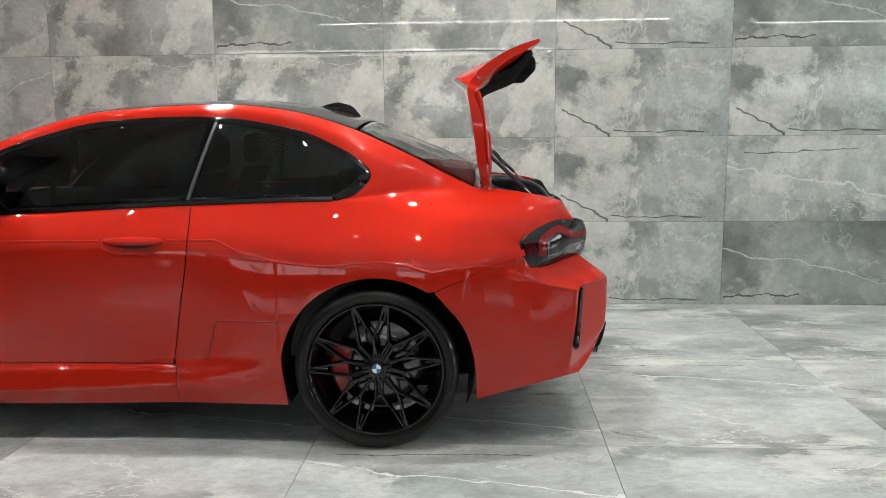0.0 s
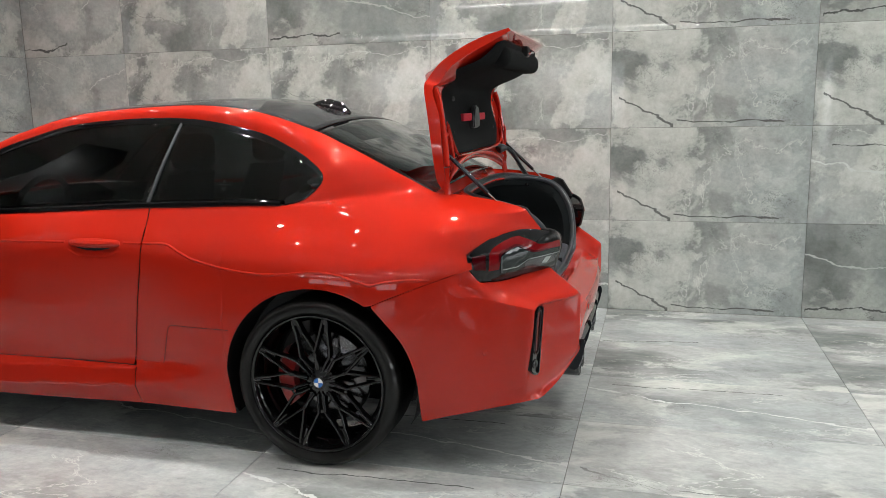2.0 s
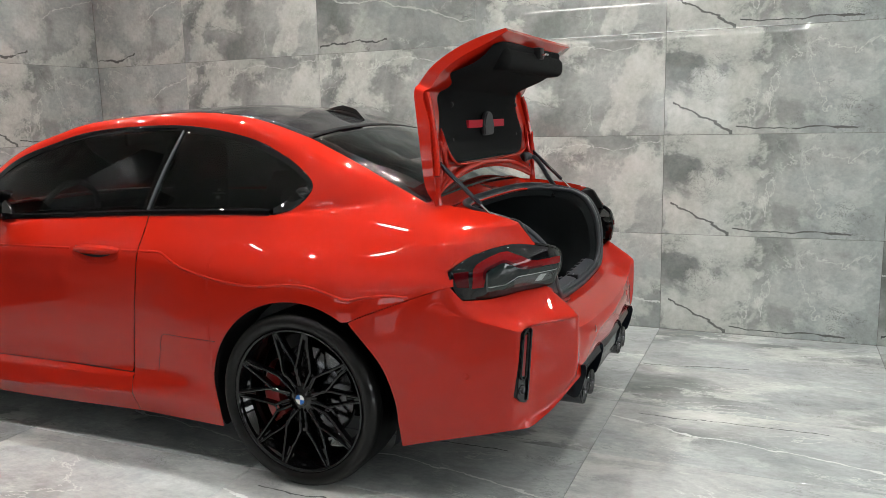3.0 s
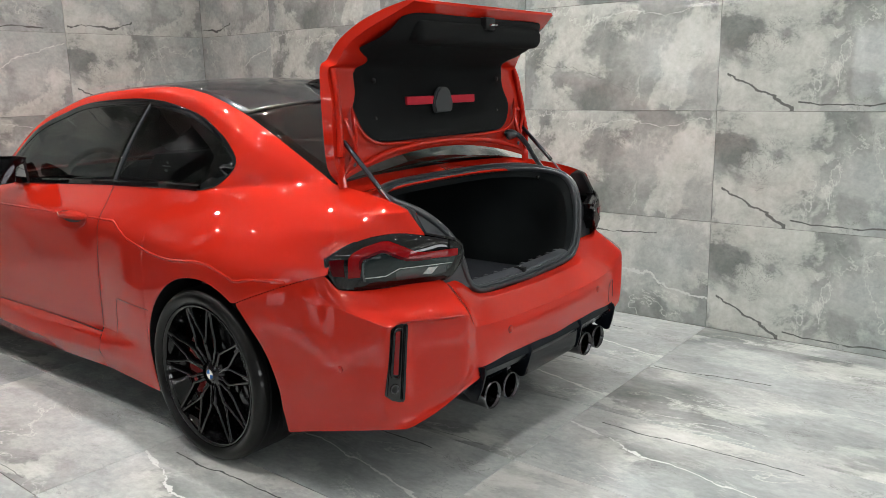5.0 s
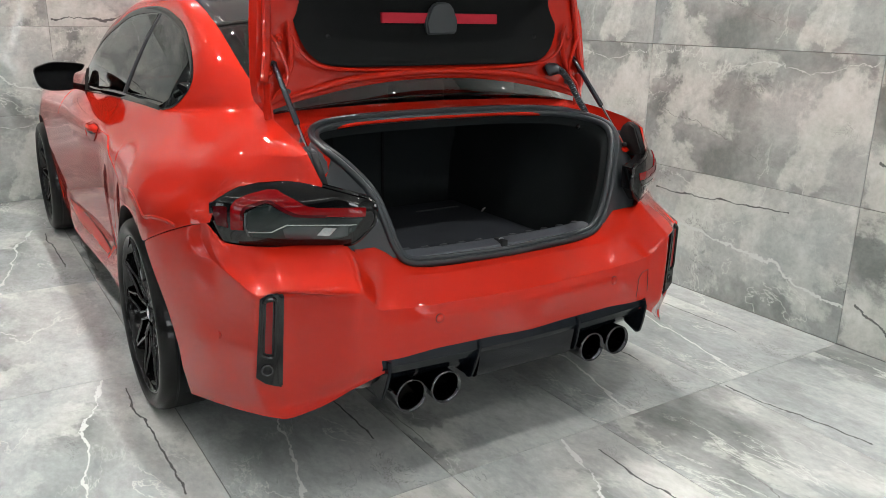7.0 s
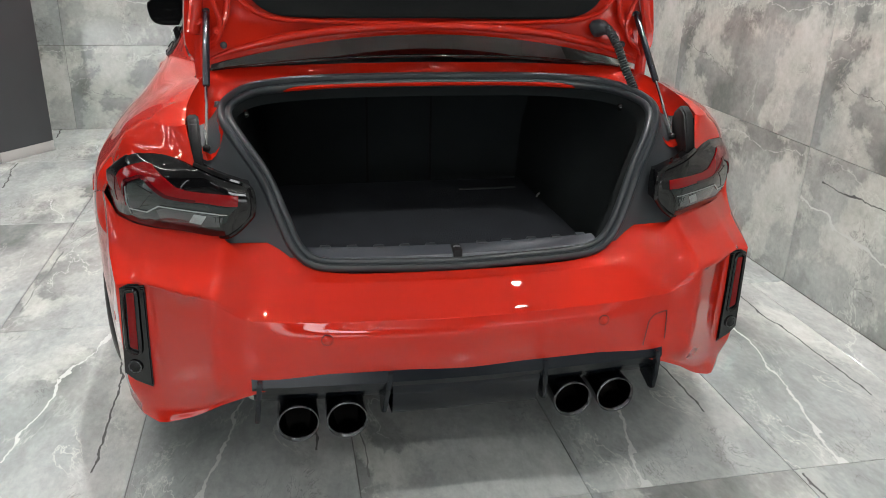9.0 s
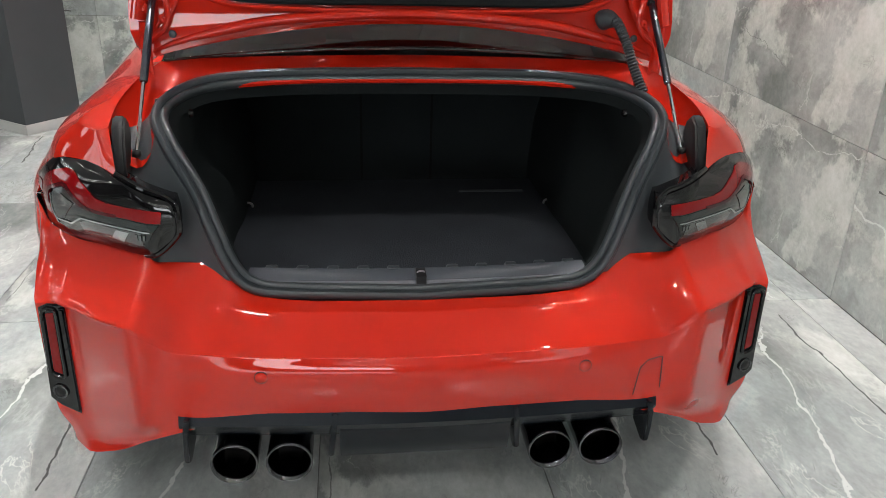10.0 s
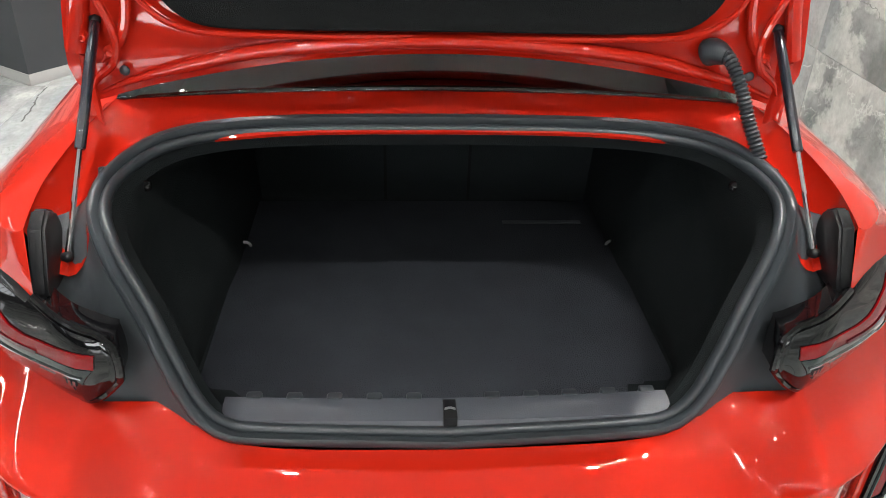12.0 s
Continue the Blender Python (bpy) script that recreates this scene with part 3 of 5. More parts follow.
def pillar_rows(shares=tuple(np.linspace(0, 1, 12)), m=70):
    a, b = span(WIN, m), span(EDGE, m)
    a[-1], b[-1] = (-.17, flank_y(-.17, 9), float(RIB_F[-1][1](-.17))), (.40, .588, 1.062)
    rows = []
    for s in shares:
        row = []
        for k, (p, q) in enumerate(zip(a, b)):
            p, q = Vector(p), Vector(q)
            swell = 0.022 * math.sin(math.pi * s) * min(1.0, (m - 1 - k) / 8)
            out = Vector((0, 0.75, 0.66))
            row.append(tuple(p.lerp(q, s) + out * swell * min(1, (q - p).length / 0.12)))
        rows.append(row)
    return rows


def span(pts, m):
    """Spline with the same share of samples between each pair of knots."""
    p = np.array(pts, float)
    q = np.vstack([2 * p[0] - p[1], p, 2 * p[-1] - p[-2]])
    out = []
    for t in np.linspace(0, len(p) - 1, m):
        k = min(int(t), len(p) - 2)
        s, (a, b, c, d) = t - k, q[k:k + 4]
        out.append(tuple(0.5 * (2 * b + (c - a) * s + (2 * a - 5 * b + 4 * c - d) * s**2 + (3 * b - a - 3 * c + d) * s**3)))
    return out


both("quarter_panel", make_quarter, RED)


def make_door():
    front = curve([0.335, 0.6, 0.97], [-2.02, -2.05, -1.98])
    back = lambda z: float(DOOR_B(z)) - GAP
    rows = []
    for s in np.linspace(0, 1, 50):
        row = []
        for k in range(36):
            zt = float(RIB_F[-1][1](-2.0 + 1.24 * s))
            z = 0.346 + (zt - 0.346) * k / 35
            x = float(front(z)) * (1 - s) + back(z) * s
            row.append((x, flank_y(x, z), z))
        rows.append(row)
    return grid(rows)


both("door", make_door, RED)


def make_skirt():
    xs = list(np.arange(-2.35, -0.845, 0.03)) + [-0.8475]
    return grid(flank(xs, [None] * len(xs), [0.343] * len(xs), 20))


both("side_skirt", make_skirt, RED)


def make_fender():
    xs = with_arch(-3.2, -1.99, ARCH_C[0] - WB, 0.03)
    rows = []
    for x in xs:
        s = section(x)
        lo = arch_low(x, ARCH_C[0] - WB)
        lo = s[0, 1] if lo is None else lo
        rows.append([(min(x, -2.022) if v > 0.343 else x, flank_y(min(x, -2.022) if v > 0.343 else x, v), float(v)) for v in lo + (s[-1, 1] - lo) * np.linspace(0, 1, 30)])
    return grid(rows)


both("front_fender", make_fender, RED)


def make_nose():
    """Front bumper, half: from the fender's edge round to the centre line."""
    s = section(-3.2)[::6]
    rows = []
    for w in np.linspace(0, math.pi / 2, 14):
        rows.append([(-3.2 - 0.40 * math.sin(w) ** 0.8 * (1 - 0.25 * ((z - 0.5) / 0.5) ** 2), y * math.cos(w) ** 0.6, z) for y, z in s])
    return grid(rows)


both("front_bumper", make_nose, RED)


def make_bonnet():
    rows = []
    for x in np.linspace(-3.56, -2.08, 24):
        ye, ze = float(RIB_F[-1][0](x)), float(RIB_F[-1][1](x))
        if x < -3.2:
            ye *= max(0.05, 1 - ((-3.2 - x) / 0.40) ** 2) ** 0.5
        rows.append([(x, ye * v, ze + 0.05 * (1 - v * v) * min(1, (x + 3.7) / 0.5)) for v in np.linspace(-1, 1, 25)])
    return grid(rows)


part("bonnet", make_bonnet(), RED, car, recalc=True)

# roof, windscreen and rear window across between the two pillar edges
ROOF_EDGE = span(EDGE, 111)
CROWN = curve([-2.1, -1.7, -1.2, -0.5, 0.0, 0.25, 0.46], [0.03, 0.045, 0.035, 0.034, 0.046, 0.060, 0.034])


def across(x0, x1, n=25, push=0.0):
    rows = []
    for x, y, z in ROOF_EDGE:
        if x0 <= x <= x1:
            k = float(CROWN(x))
            dx = push * max(0.0, (x - (x0 + x1) / 2) / ((x1 - x0) / 2))
            rows.append([(x + dx * (1 - v * v), y * v, z + k * (1 - v * v)) for v in np.linspace(-1, 1, n)])
    return grid(rows)


part("windscreen", across(-2.12, -1.30), TINT, car, "tinted windscreen", recalc=True)
thicken(part("roof", across(-1.31, -0.115), CARBON, car, "glossy carbon fibre roof panel", recalc=True), 0.01)
thicken(part("rear_window", across(-0.117, 0.41, push=0.062), REAR_GLASS, car, "dark tinted rear window", recalc=True), 0.004)


def make_headliner():
    return grid([[(x, y - .016, z - .012) for x, y, z in row] for row in pillar_rows()])


both("pillar_lining", make_headliner, FELT)
roof_lining = across(-1.31, -0.115)
for v in roof_lining.verts:
    v.co.z -= .03
part("roof_lining", roof_lining, FELT, car)


def seam(pts):
    """A dark joint line laid into the flank."""
    p = polyline(pts, 40)
    return tube([(x, flank_y(x, z) - .0004, z) for x, z in p], .0014, 6)


both("panel_joint", lambda: seam([(-.85, .3445), (-.745, .346), (-.725, .352), (-.712, .37), (-.672, .520), (-.662, .532), (-.645, .537), (-.372, .537)]), SATIN_BLACK)
CREASE = [(-.667, .870), (-.640, .862), (-.609, .847), (-.560, .826), (-.517, .811), (-.378, .783), (-.238, .772), (-.12, .776), (0, .788), (.10, .782), (.20, .757), (.24, .747), (.30, .760), (.39, .768), (.462, .766)]


def crease(pts):
    """A crisp pressed edge that runs along the flank."""
    return tube([(x, flank_y(x, z) - .0046, z) for x, z in spline([(x, 0, z) for x, z in pts], 70)[:, ::2]], .0068, 16)


both("pressed_crease", lambda: crease([(-2.0, .862), (-1.7, .864), (-1.4, .866), (-1.150, .868)]), RED)
both("pressed_crease", lambda: crease([(-.862, .870), (-.83, .870), (-.80, .870), (-.778, .870)]), RED)
both("pressed_crease", lambda: crease([(-.770, .870), (-.72, .870)] + CREASE), RED)
both("sill_joint", lambda: seam([(-2.02, .3445), (-1.4, .3445), (-.85, .3445)]), SATIN_BLACK)


# ---------------------------------------------------------------- rear bumper
HOOPS = []


def hoop(*xyz):
    HOOPS.append([tuple(xyz[i:i + 3]) for i in range(0, len(xyz), 3)])


# from the wheel arch round the corner to the middle, hem first
hoop(.415, .885, .205, .52, .872, .232, .70, .829, .267, .800, .784, .280, .848, .741, .280, .865, .718, .288, .910, .648, .326, .948, .582, .373, .979, .511, .412, .982, .33, .450, .990, 0, .444)
hoop(.414, .890, .235, .52, .874, .258, .70, .830, .291, .803, .786, .311, .834, .745, .313, .851, .712, .318, .902, .643, .347, .948, .579, .388, .979, .511, .424, .983, .33, .457, .991, 0, .451)
hoop(.412, .900, .30, .52, .880, .31, .70, .838, .335, .812, .803, .365, .833, .757, .362, .860, .722, .365, .915, .655, .385, .965, .585, .415, .978, .510, .445, .986, .33, .470, .995, 0, .464)
hoop(.402, .914, .40, .52, .884, .41, .70, .842, .42, .815, .806, .415, .836, .757, .395, .856, .712, .41, .93, .645, .43, .982, .580, .45, .975, .508, .49, .994, .33, .51, 1.003, 0, .505)
hoop(.36, .937, .525, .52, .888, .53, .70, .842, .535, .830, .803, .53, .845, .756, .525, .860, .706, .53, .935, .645, .54, .990, .578, .55, .972, .507, .55, .998, .33, .555, 1.009, 0, .55)
hoop(.30, .953, .61, .50, .893, .655, .66, .846, .685, .835, .800, .648, .850, .752, .655, .866, .712, .650, .935, .645, .648, .990, .575, .655, .970, .507, .597, .988, .33, .591, .997, 0, .584)
hoop(.27, .958, .650, .46, .897, .700, .595, .846, .729, .76, .775, .697, .864, .737, .672, .885, .710, .670, .94, .645, .673, .977, .565, .678, .955, .497, .613, .968, .33, .605, .977, 0, .598)
hoop(.245, .957, .672, .42, .899, .740, .610, .829, .799, .69, .769, .744, .73, .727, .746, .755, .697, .749, .80, .635, .757, .866, .552, .762, .900, .457, .664, .906, .33, .652, .915, 0, .645)


def through_knots(rows, n, hard):
    """More rows through the given ones, smooth but for the hard knots."""
    a = np.array(rows, float)
    q = np.concatenate([2 * a[:1] - a[1:2], a, 2 * a[-1:] - a[-2:-1]])
    out = []
    for k in range(len(a) - 1):
        w, x, y, z = q[k:k + 4]
        if k in hard:
            w = 2 * x - y
        if k + 1 in hard:
            z = 2 * y - x
        for s in np.linspace(0, 1, n, endpoint=False):
            out.append(0.5 * (2 * x + (y - w) * s + (2 * w - 5 * x + 4 * y - z) * s**2 + (3 * x - w - 3 * y + z) * s**3))
    return np.array(out + [a[-1]])


def make_bumper():
    n = 4
    net = np.array(HOOPS, float)
    for row in net:
        for k in (0, 1, 2):        # the side of the bumper lies in the flank's own surface
            y = flank_y(row[k][0], row[k][2])
            row[k][1] = y if k < 2 or row[k][2] > .79 else (y + row[k][1]) / 2
    for r in range(2, 6):          # the facet beside the reflector is flat
        net[r, 5, :2] = .8565 + .0015 * r, .713
        net[r, 6] = (net[r, 5] + net[r, 7]) / 2
    # three columns round the lamp's outer end: the ridge, the lamp's upper and its lower corner
    a, b, c = net[:, 1], net[:, 2], net[:, 3]
    ridge, upper, lower = a * .44 + b * .56, a * .11 + b * .89, b * .55 + c * .45
    ridge[5:] = (.613, .851, .703), (.566, .860, .745), (.568, .858, .792)
    upper[5:] = (.655, .842, .692), (.612, .845, .752), (.6015, .8485, .7995)
    lower[5:] = (.715, .830, .678), (.672, .812, .722), (.634, .817, .747)
    net[5:, 0, 0], net[5:, 0, 2] = (.27, .255, .245), (.640, .656, .672)
    net[5:, 1, 0], net[5:, 1, 2] = (.44, .43, .42), (.690, .717, .740)
    net = np.concatenate([net[:, :2], ridge[:, None], upper[:, None], lower[:, None], net[:, 3:]], 1)
    net = through_knots(net.transpose(1, 0, 2), n, {2, 3, 4, 5, 6, 7, 9, 10}).transpose(1, 0, 2)
    # upper and lower part apart, so that the crease over the reflector and along the tail stays crisp
    net = through_knots(net, n, {5})
    low, top, m = 2 * n, 5 * n, 5 * n
    # even out the flat side below the crease
    fade = np.clip((m - np.arange(1, m)) / (1.2 * n), 0, 1)[None, :, None]
    for _ in range(60):
        mean = (net[low - 1:top - 1, 1:m] + net[low + 1:top + 1, 1:m] + net[low:top, :m - 1] + net[low:top, 2:m + 1]) / 4
        net[low:top, 1:m] += (mean - net[low:top, 1:m]) * .7 * fade
    for r, row in enumerate(net):      # the side lies flush with the quarter panel
        for k, p in enumerate(row[:5 * n]):
            w = min(1.0, max(0.0, (.64 - p[0]) / .08)) if r <= top else 1.0 if k < 2 * n else 0.0
            p[1] += (flank_y(p[0], p[2]) - p[1]) * w
            if r == len(net) - 1 and k <= 2 * n:
                p[2] = float(QUARTER_LOW(p[0])) - .0022
    # a narrow band on either side keeps the crease tight
    side = [net[top] + (net[q] - net[top]) * .14 for q in (top - 1, top + 1)]
    net = np.concatenate([net[:top], [side[0], net[top], side[1]], net[top + 1:]])
    bm = grid([[tuple(p) for p in r] for r in net])
    ledge = through_knots([(.846, .549, .740), (.842, .415, .733), (.866, .33, .662), (.873, 0, .650)], n, {1})
    edge = net[-1][9 * n:]
    grid([[tuple(p * (1 - s) + q * s) for p, q in zip(edge, ledge)] for s in (0, .08, .5, .92, 1)], bm)
    bmesh.ops.remove_doubles(bm, verts=bm.verts, dist=1e-4)
    return bm


def whole_bumper():
    bm = make_bumper()
    geom = bm.verts[:] + bm.edges[:] + bm.faces[:]
    bmesh.ops.mirror(bm, geom=geom, axis="Y", merge_dist=0.0005)
    bmesh.ops.recalc_face_normals(bm, faces=bm.faces)
    return bm


bumper = part("rear_bumper", whole_bumper(), RED, car, angle=180)
md = bumper.modifiers.new("smooth", "SUBSURF")
md.levels = md.render_levels = 1
for yy, m in ((-.331, pose(.9975, -.331, .551)), (.331, pose(.9975, .331, .551)), (0, pose(.655, -.8500, .485, 0, 0, -78))):
    ob = part("parking_sensor", lathe([(0.0, .0016), (.0118, .0014), (.0122, .0004), (.0124, -.006)], 28, axis="x"), RED, bumper)
    ob.matrix_basis = m
    ring = part("sensor_gap", lathe([(.0124, .0006), (.0132, .0008), (.0138, .0002), (.0138, -.006)], 28, axis="x"), SATIN_BLACK, bumper)
    ring.matrix_basis = m
# square tow-eye cover: a thin joint on the bumper skin
bm = bmesh.new()
loop = [(0.992, .445, .470), (0.988, .455, .535), (0.986, .47, .552), (0.978, .505, .556), (0.980, .508, .478)]
tube(polyline(loop, 30), 0.0011, 6, bm)
part("tow_cover_joint", bm, SATIN_BLACK, bumper)


def make_reflector(y_sign):
    """Tall corner reflector in a black surround."""
    r = new("corner_reflector")
    r.parent = car
    out = [(.839, .789, .648), (.854, .731, .652), (.838, .741, .376), (.823, .806, .404)]
    a, b, c, d = [Vector(p) for p in out]
    nrm = (b - a).cross(d - a).normalized()
    if nrm.y < 0:
        nrm = -nrm

    def pt(u, v, h):
        p = (a.lerp(b, u)).lerp(d.lerp(c, u), v) + nrm * (h + .003)
        return (p.x, p.y * y_sign, p.z)

    def slab(u0, u1, v0, v1, h0, h1, cut=0.0):
        bm = bmesh.new()
        ring = [(u0 + cut, v0), (u1, v0), (u1, v1), (u0 + cut, v1), (u0, v1 - cut * 0.12), (u0, v0 + cut * 0.12)]
        lo, hi = [pt(u, v, h0) for u, v in ring], [pt(u, v, h1) for u, v in ring]
        grid([lo, hi], bm, close=True)
        f = bm.faces.new([bm.verts.new(p) for p in hi])
        bmesh.ops.remove_doubles(bm, verts=bm.verts, dist=1e-6)
        bmesh.ops.recalc_face_normals(bm, faces=bm.faces)
        bmesh.ops.bevel(bm, geom=[e for e in f.edges] if f.is_valid else [], offset=0.003, segments=2, affect="EDGES")
        return bm

    part("surround", slab(-0.02, 1.04, -0.01, 1.01, -0.03, 0.002, 0.35), GLOSS_BLACK, r)
    part("lens", slab(0.22, 0.60, 0.06, 0.66, -0.004, 0.0035, 0.10), REFLECTOR_RED, r, "red lens strip")
    pill = [(.14, .10), (.22, .045), (.41, .030), (.60, .045), (.68, .10), (.68, .38), (.68, .62), (.60, .675), (.41, .69), (.22, .675), (.14, .62), (.14, .38)]
    part("lens_rim", tube(spline([pt(u, v, .004) for u, v in pill], 60, closed=True), .0042, 8, closed=True), GLOSS_BLACK, r)
    part("rib", slab(0.80, 1.02, 0.02, 0.97, -0.004, 0.009), GLOSS_BLACK, r)
    ring = part("sensor_ring", lathe([(.0125, 0.003), (.015, .0045), (.0175, .003), (.0175, -.002)], 24), DARK_STEEL, r, "dull metal ring")
    cap = part("sensor_cap", lathe([(0.0, 0.004), (0.011, 0.004), (0.0125, 0.0)], 20), SATIN_BLACK, r)
    p = pt(0.40, 0.84, 0.003)
    cap.location = p
    ring.location = p
    ring.rotation_euler = (0, 0, math.atan2(nrm.y * y_sign, nrm.x) - math.pi / 2)
    cap.rotation_euler = (0, 0, math.atan2(nrm.y * y_sign, nrm.x) - (math.pi / 2 if y_sign > 0 else math.pi / 2))
    return r


make_reflector(-1)
make_reflector(1)

# diffuser: black blade between the bumper's lower corners, fins and quad tailpipes
rows = []
for x, z in ((.982, .452), (.990, .425), (.975, .398), (.955, .390), (.945, .370), (.90, .335), (.86, .315)):
    rows.append([(x - 0.012 * (abs(y) / .5) ** 2 + 0.006, y, z + 0.008 * (abs(y) / .5) ** 2) for y in np.linspace(-.505, .505, 31)])
diffuser = part("diffuser", grid(rows), DIFFUSER, car, "dark satin rear diffuser", recalc=True)

rows = []
for x, z in ((.984, .425), (.986, .410), (.978, .365), (.970, .330), (.955, .316), (.90, .308), (.80, .305)):
    rows.append([(x, y, z) for y in np.linspace(-.180, .184, 13)])
part("centre_panel", grid(rows), DIFFUSER, diffuser, recalc=True)


def make_fin(y):
    bm = bmesh.new()
    prof = [(.995, .452), (1.000, .430), (.988, .375), (.972, .330), (.955, .322), (.90, .345), (.93, .40), (.96, .45)]
    lean = 0.10 * (1 if y > 0 else -1)
    for s in (-0.006, 0.006):
        bm.faces.new([bm.verts.new((x, y + s + (0.45 - z) * lean, z)) for x, z in prof])
    bm.verts.ensure_lookup_table()
    k = len(prof)
    for i in range(k):
        j = (i + 1) % k
        bm.faces.new([bm.verts[i], bm.verts[j], bm.verts[k + j], bm.verts[k + i]])
    bmesh.ops.recalc_face_normals(bm, faces=bm.faces)
    bmesh.ops.bevel(bm, geom=bm.edges[:], offset=0.0025, segments=2, affect="EDGES")
    return bm


for y in (-.487, -.188, .192, .487):
    part("fin", make_fin(y), DIFFUSER, diffuser)
for y in (-.405, -.289, .282, .398):
    pipe = part("tailpipe", lathe([(.040, .60), (.047, .66), (.049, .93), (.050, .962), (.049, .968), (.0455, .968), (.0435, .955), (.042, .80), (.02, .74), (.0, .74)], 40, axis="x"),
                DARK_STEEL, car, "dark chrome tailpipe with bright rim")
    pipe.location = (0.008 - 0.10 * abs(y) * 0.2, y, 0.318)
    part("rim", lathe([(.0455, .9685), (.0475, .9725), (.0500, .9690)], 40, axis="x"), DARK_STEEL, pipe, "dark polished rim")
for s in (-1, 1):
    part("silencer", box(.55, .86, s * .345 - .20, s * .345 + .20, .30, .43, .05, 3), SILENCER, car, "dull steel silencer box")
for s in (-1, 1):
    part("sill_tray", box(-2.3, -.40, s * .72 - .125, s * .72 + .125, .172, .20, .01), SATIN_BLACK, car)
part("underbody", box(-3.3, .30, -.60, .60, .155, .24, .03), SATIN_BLACK, car)


for s in (-1, 1):          # inner walls that close the wheel wells towards the middle of the car
    for x0, x1 in ((-.44, .60), (-3.2, -2.3)):
        part("inner_wheel_wall", box(x0, x1, s * .56 - .01, s * .56 + .01, .21, .62, .004), FELT, car)

# ---------------------------------------------------------------- wheels
def rounded_bar(a, b, wa, wb, d0a, d0b, depth, bm):
    """A tapered spoke bar in the wheel's plane (x, z), front face at depth y."""
    a, b = Vector(a), Vector(b)
    t = (b - a).normalized()
    n = Vector((-t.y, t.x))
    vs = []
    for p, w, y in ((a, wa, d0a), (b, wb, d0b)):
        for sx, yy in ((-1, y + depth), (-1, y + 0.006), (-0.55, y), (0.55, y), (1, y + 0.006), (1, y + depth)):
            q = p + n * (w / 2 * sx)
            vs.append(bm.verts.new((q.x, yy, q.y)))
    for i in range(5):
        bm.faces.new([vs[i], vs[i + 1], vs[i + 7], vs[i + 6]])


def make_wheel(front=False):
    """Wheel with its outer face towards negative y."""
    k = 0.98 if front else 1.0
    w = thing("wheel", "", "")
    for key in ("label", "category"):
        if key in w:
            del w[key]
    w.parent = car
    R, r = 0.341, 0.279 * k
    h = 0.1425
    t = part("tyre", lathe([(r - .004, -h + .022), (r + .003, -h + .010), (r + .009, -h + .003), (r + .018, -h - .003), (r + .028, -h - .006), (r + .038, -h - .005), (R - .016, -h + .001), (R - .008, -h + .010),
                            (R - .002, -h + .024), (R, -.09), (R, 0), (R, .07), (R - .008, h - .016), (R - .022, h - .004), (r + .016, h), (r, h - .02)], 72), TYRE, w, "black low-profile tyre")
    bm = bmesh.new()
    for y in (-.095, -.045, .005, .055):
        lathe([(R + .0006, y - .004), (R - .0005, y), (R + .0006, y + .004)], 72, bm)
    part("tread_groove", bm, SATIN_BLACK, w)
    rim = part("rim", lathe([(r - .004, -h + .016), (r + .002, -h + .010), (r + .003, -h + .006), (r - .006, -h + .006), (r - .011, -h + .020), (r - .013, -h + .034), (r - .019, -h + .038), (r - .020, -h + .056), (r - .027, -h + .060), (r - .028, -h + .084), (r - .036, -h + .090), (r - .037, .10), (r, h - .02)], 72), GLOSS_BLACK, w, "gloss black alloy rim")
    face, hub = -h + .018, -h + .040
    for i in range(10):
        w0 = math.radians(94.5 - 72 * (i // 2) + (14.3 if i % 2 else -14.3))
        ax, ay = math.cos(w0), math.sin(w0)
        bm = bmesh.new()
        # a leaf-shaped loop: wide near the hub, both legs meeting at the rim
        pairs = [(.052, .008), (.088, .021), (.116, .0330), (.155, .0265), (.205, .0170), (r - .012, .0080)]
        deep = [hub - .002, hub - .010, hub - .014, face + .008, face + .001, face - .004]
        wide = (.012, .0125, .0120, .0105, .0105, .013)
        for sd in (-1, 1):
            pts = [(q * ax - sd * o * ay, q * ay + sd * o * ax) for q, o in pairs]
            for k in range(5):
                rounded_bar(pts[k], pts[k + 1], wide[k], wide[k + 1], deep[k], deep[k + 1], .030, bm)
        rounded_bar(((r - .034) * ax, (r - .034) * ay), ((r - .004) * ax, (r - .004) * ay), .018, .040, face + .001, face - .003, .030, bm)
        rounded_bar(((r - .075) * ax, (r - .075) * ay), ((r - .020) * ax, (r - .020) * ay), .022, .014, face + .014, face + .008, .014, bm)
        part("spoke", bm, GLOSS_BLACK, w, angle=62)
    for i in range(5):
        w0 = math.radians(94.5 - 72 * i - 36)
        ax, ay = math.cos(w0), math.sin(w0)
        bm = bmesh.new()
        for sd in (-1, 1):
            rounded_bar((.045 * ax - sd * .009 * ay, .045 * ay + sd * .009 * ax), (.118 * ax - sd * .013 * ay, .118 * ay + sd * .013 * ax), .008, .007, hub - .006, face + .012, .022, bm)
        rounded_bar((.112 * ax, .112 * ay), (.124 * ax, .124 * ay), .032, .024, face + .012, face + .014, .020, bm)
        rounded_bar((.045 * ax, .045 * ay), (.115 * ax, .115 * ay), .016, .022, hub + .004, hub + .004, .012, bm)
        part("hub_arm", bm, GLOSS_BLACK, w)
    part("hub", lathe([(.0, hub - .004), (.030, hub - .004), (.034, hub - .001), (.060, hub + .002), (.068, hub + .012), (.07, .05)], 40), GLOSS_BLACK, w)
    badge = part("centre_badge", lathe([(.0, hub - .0085), (.024, hub - .008), (.0275, hub - .0065), (.0285, hub - .003)], 32), GLOSS_BLACK, w)
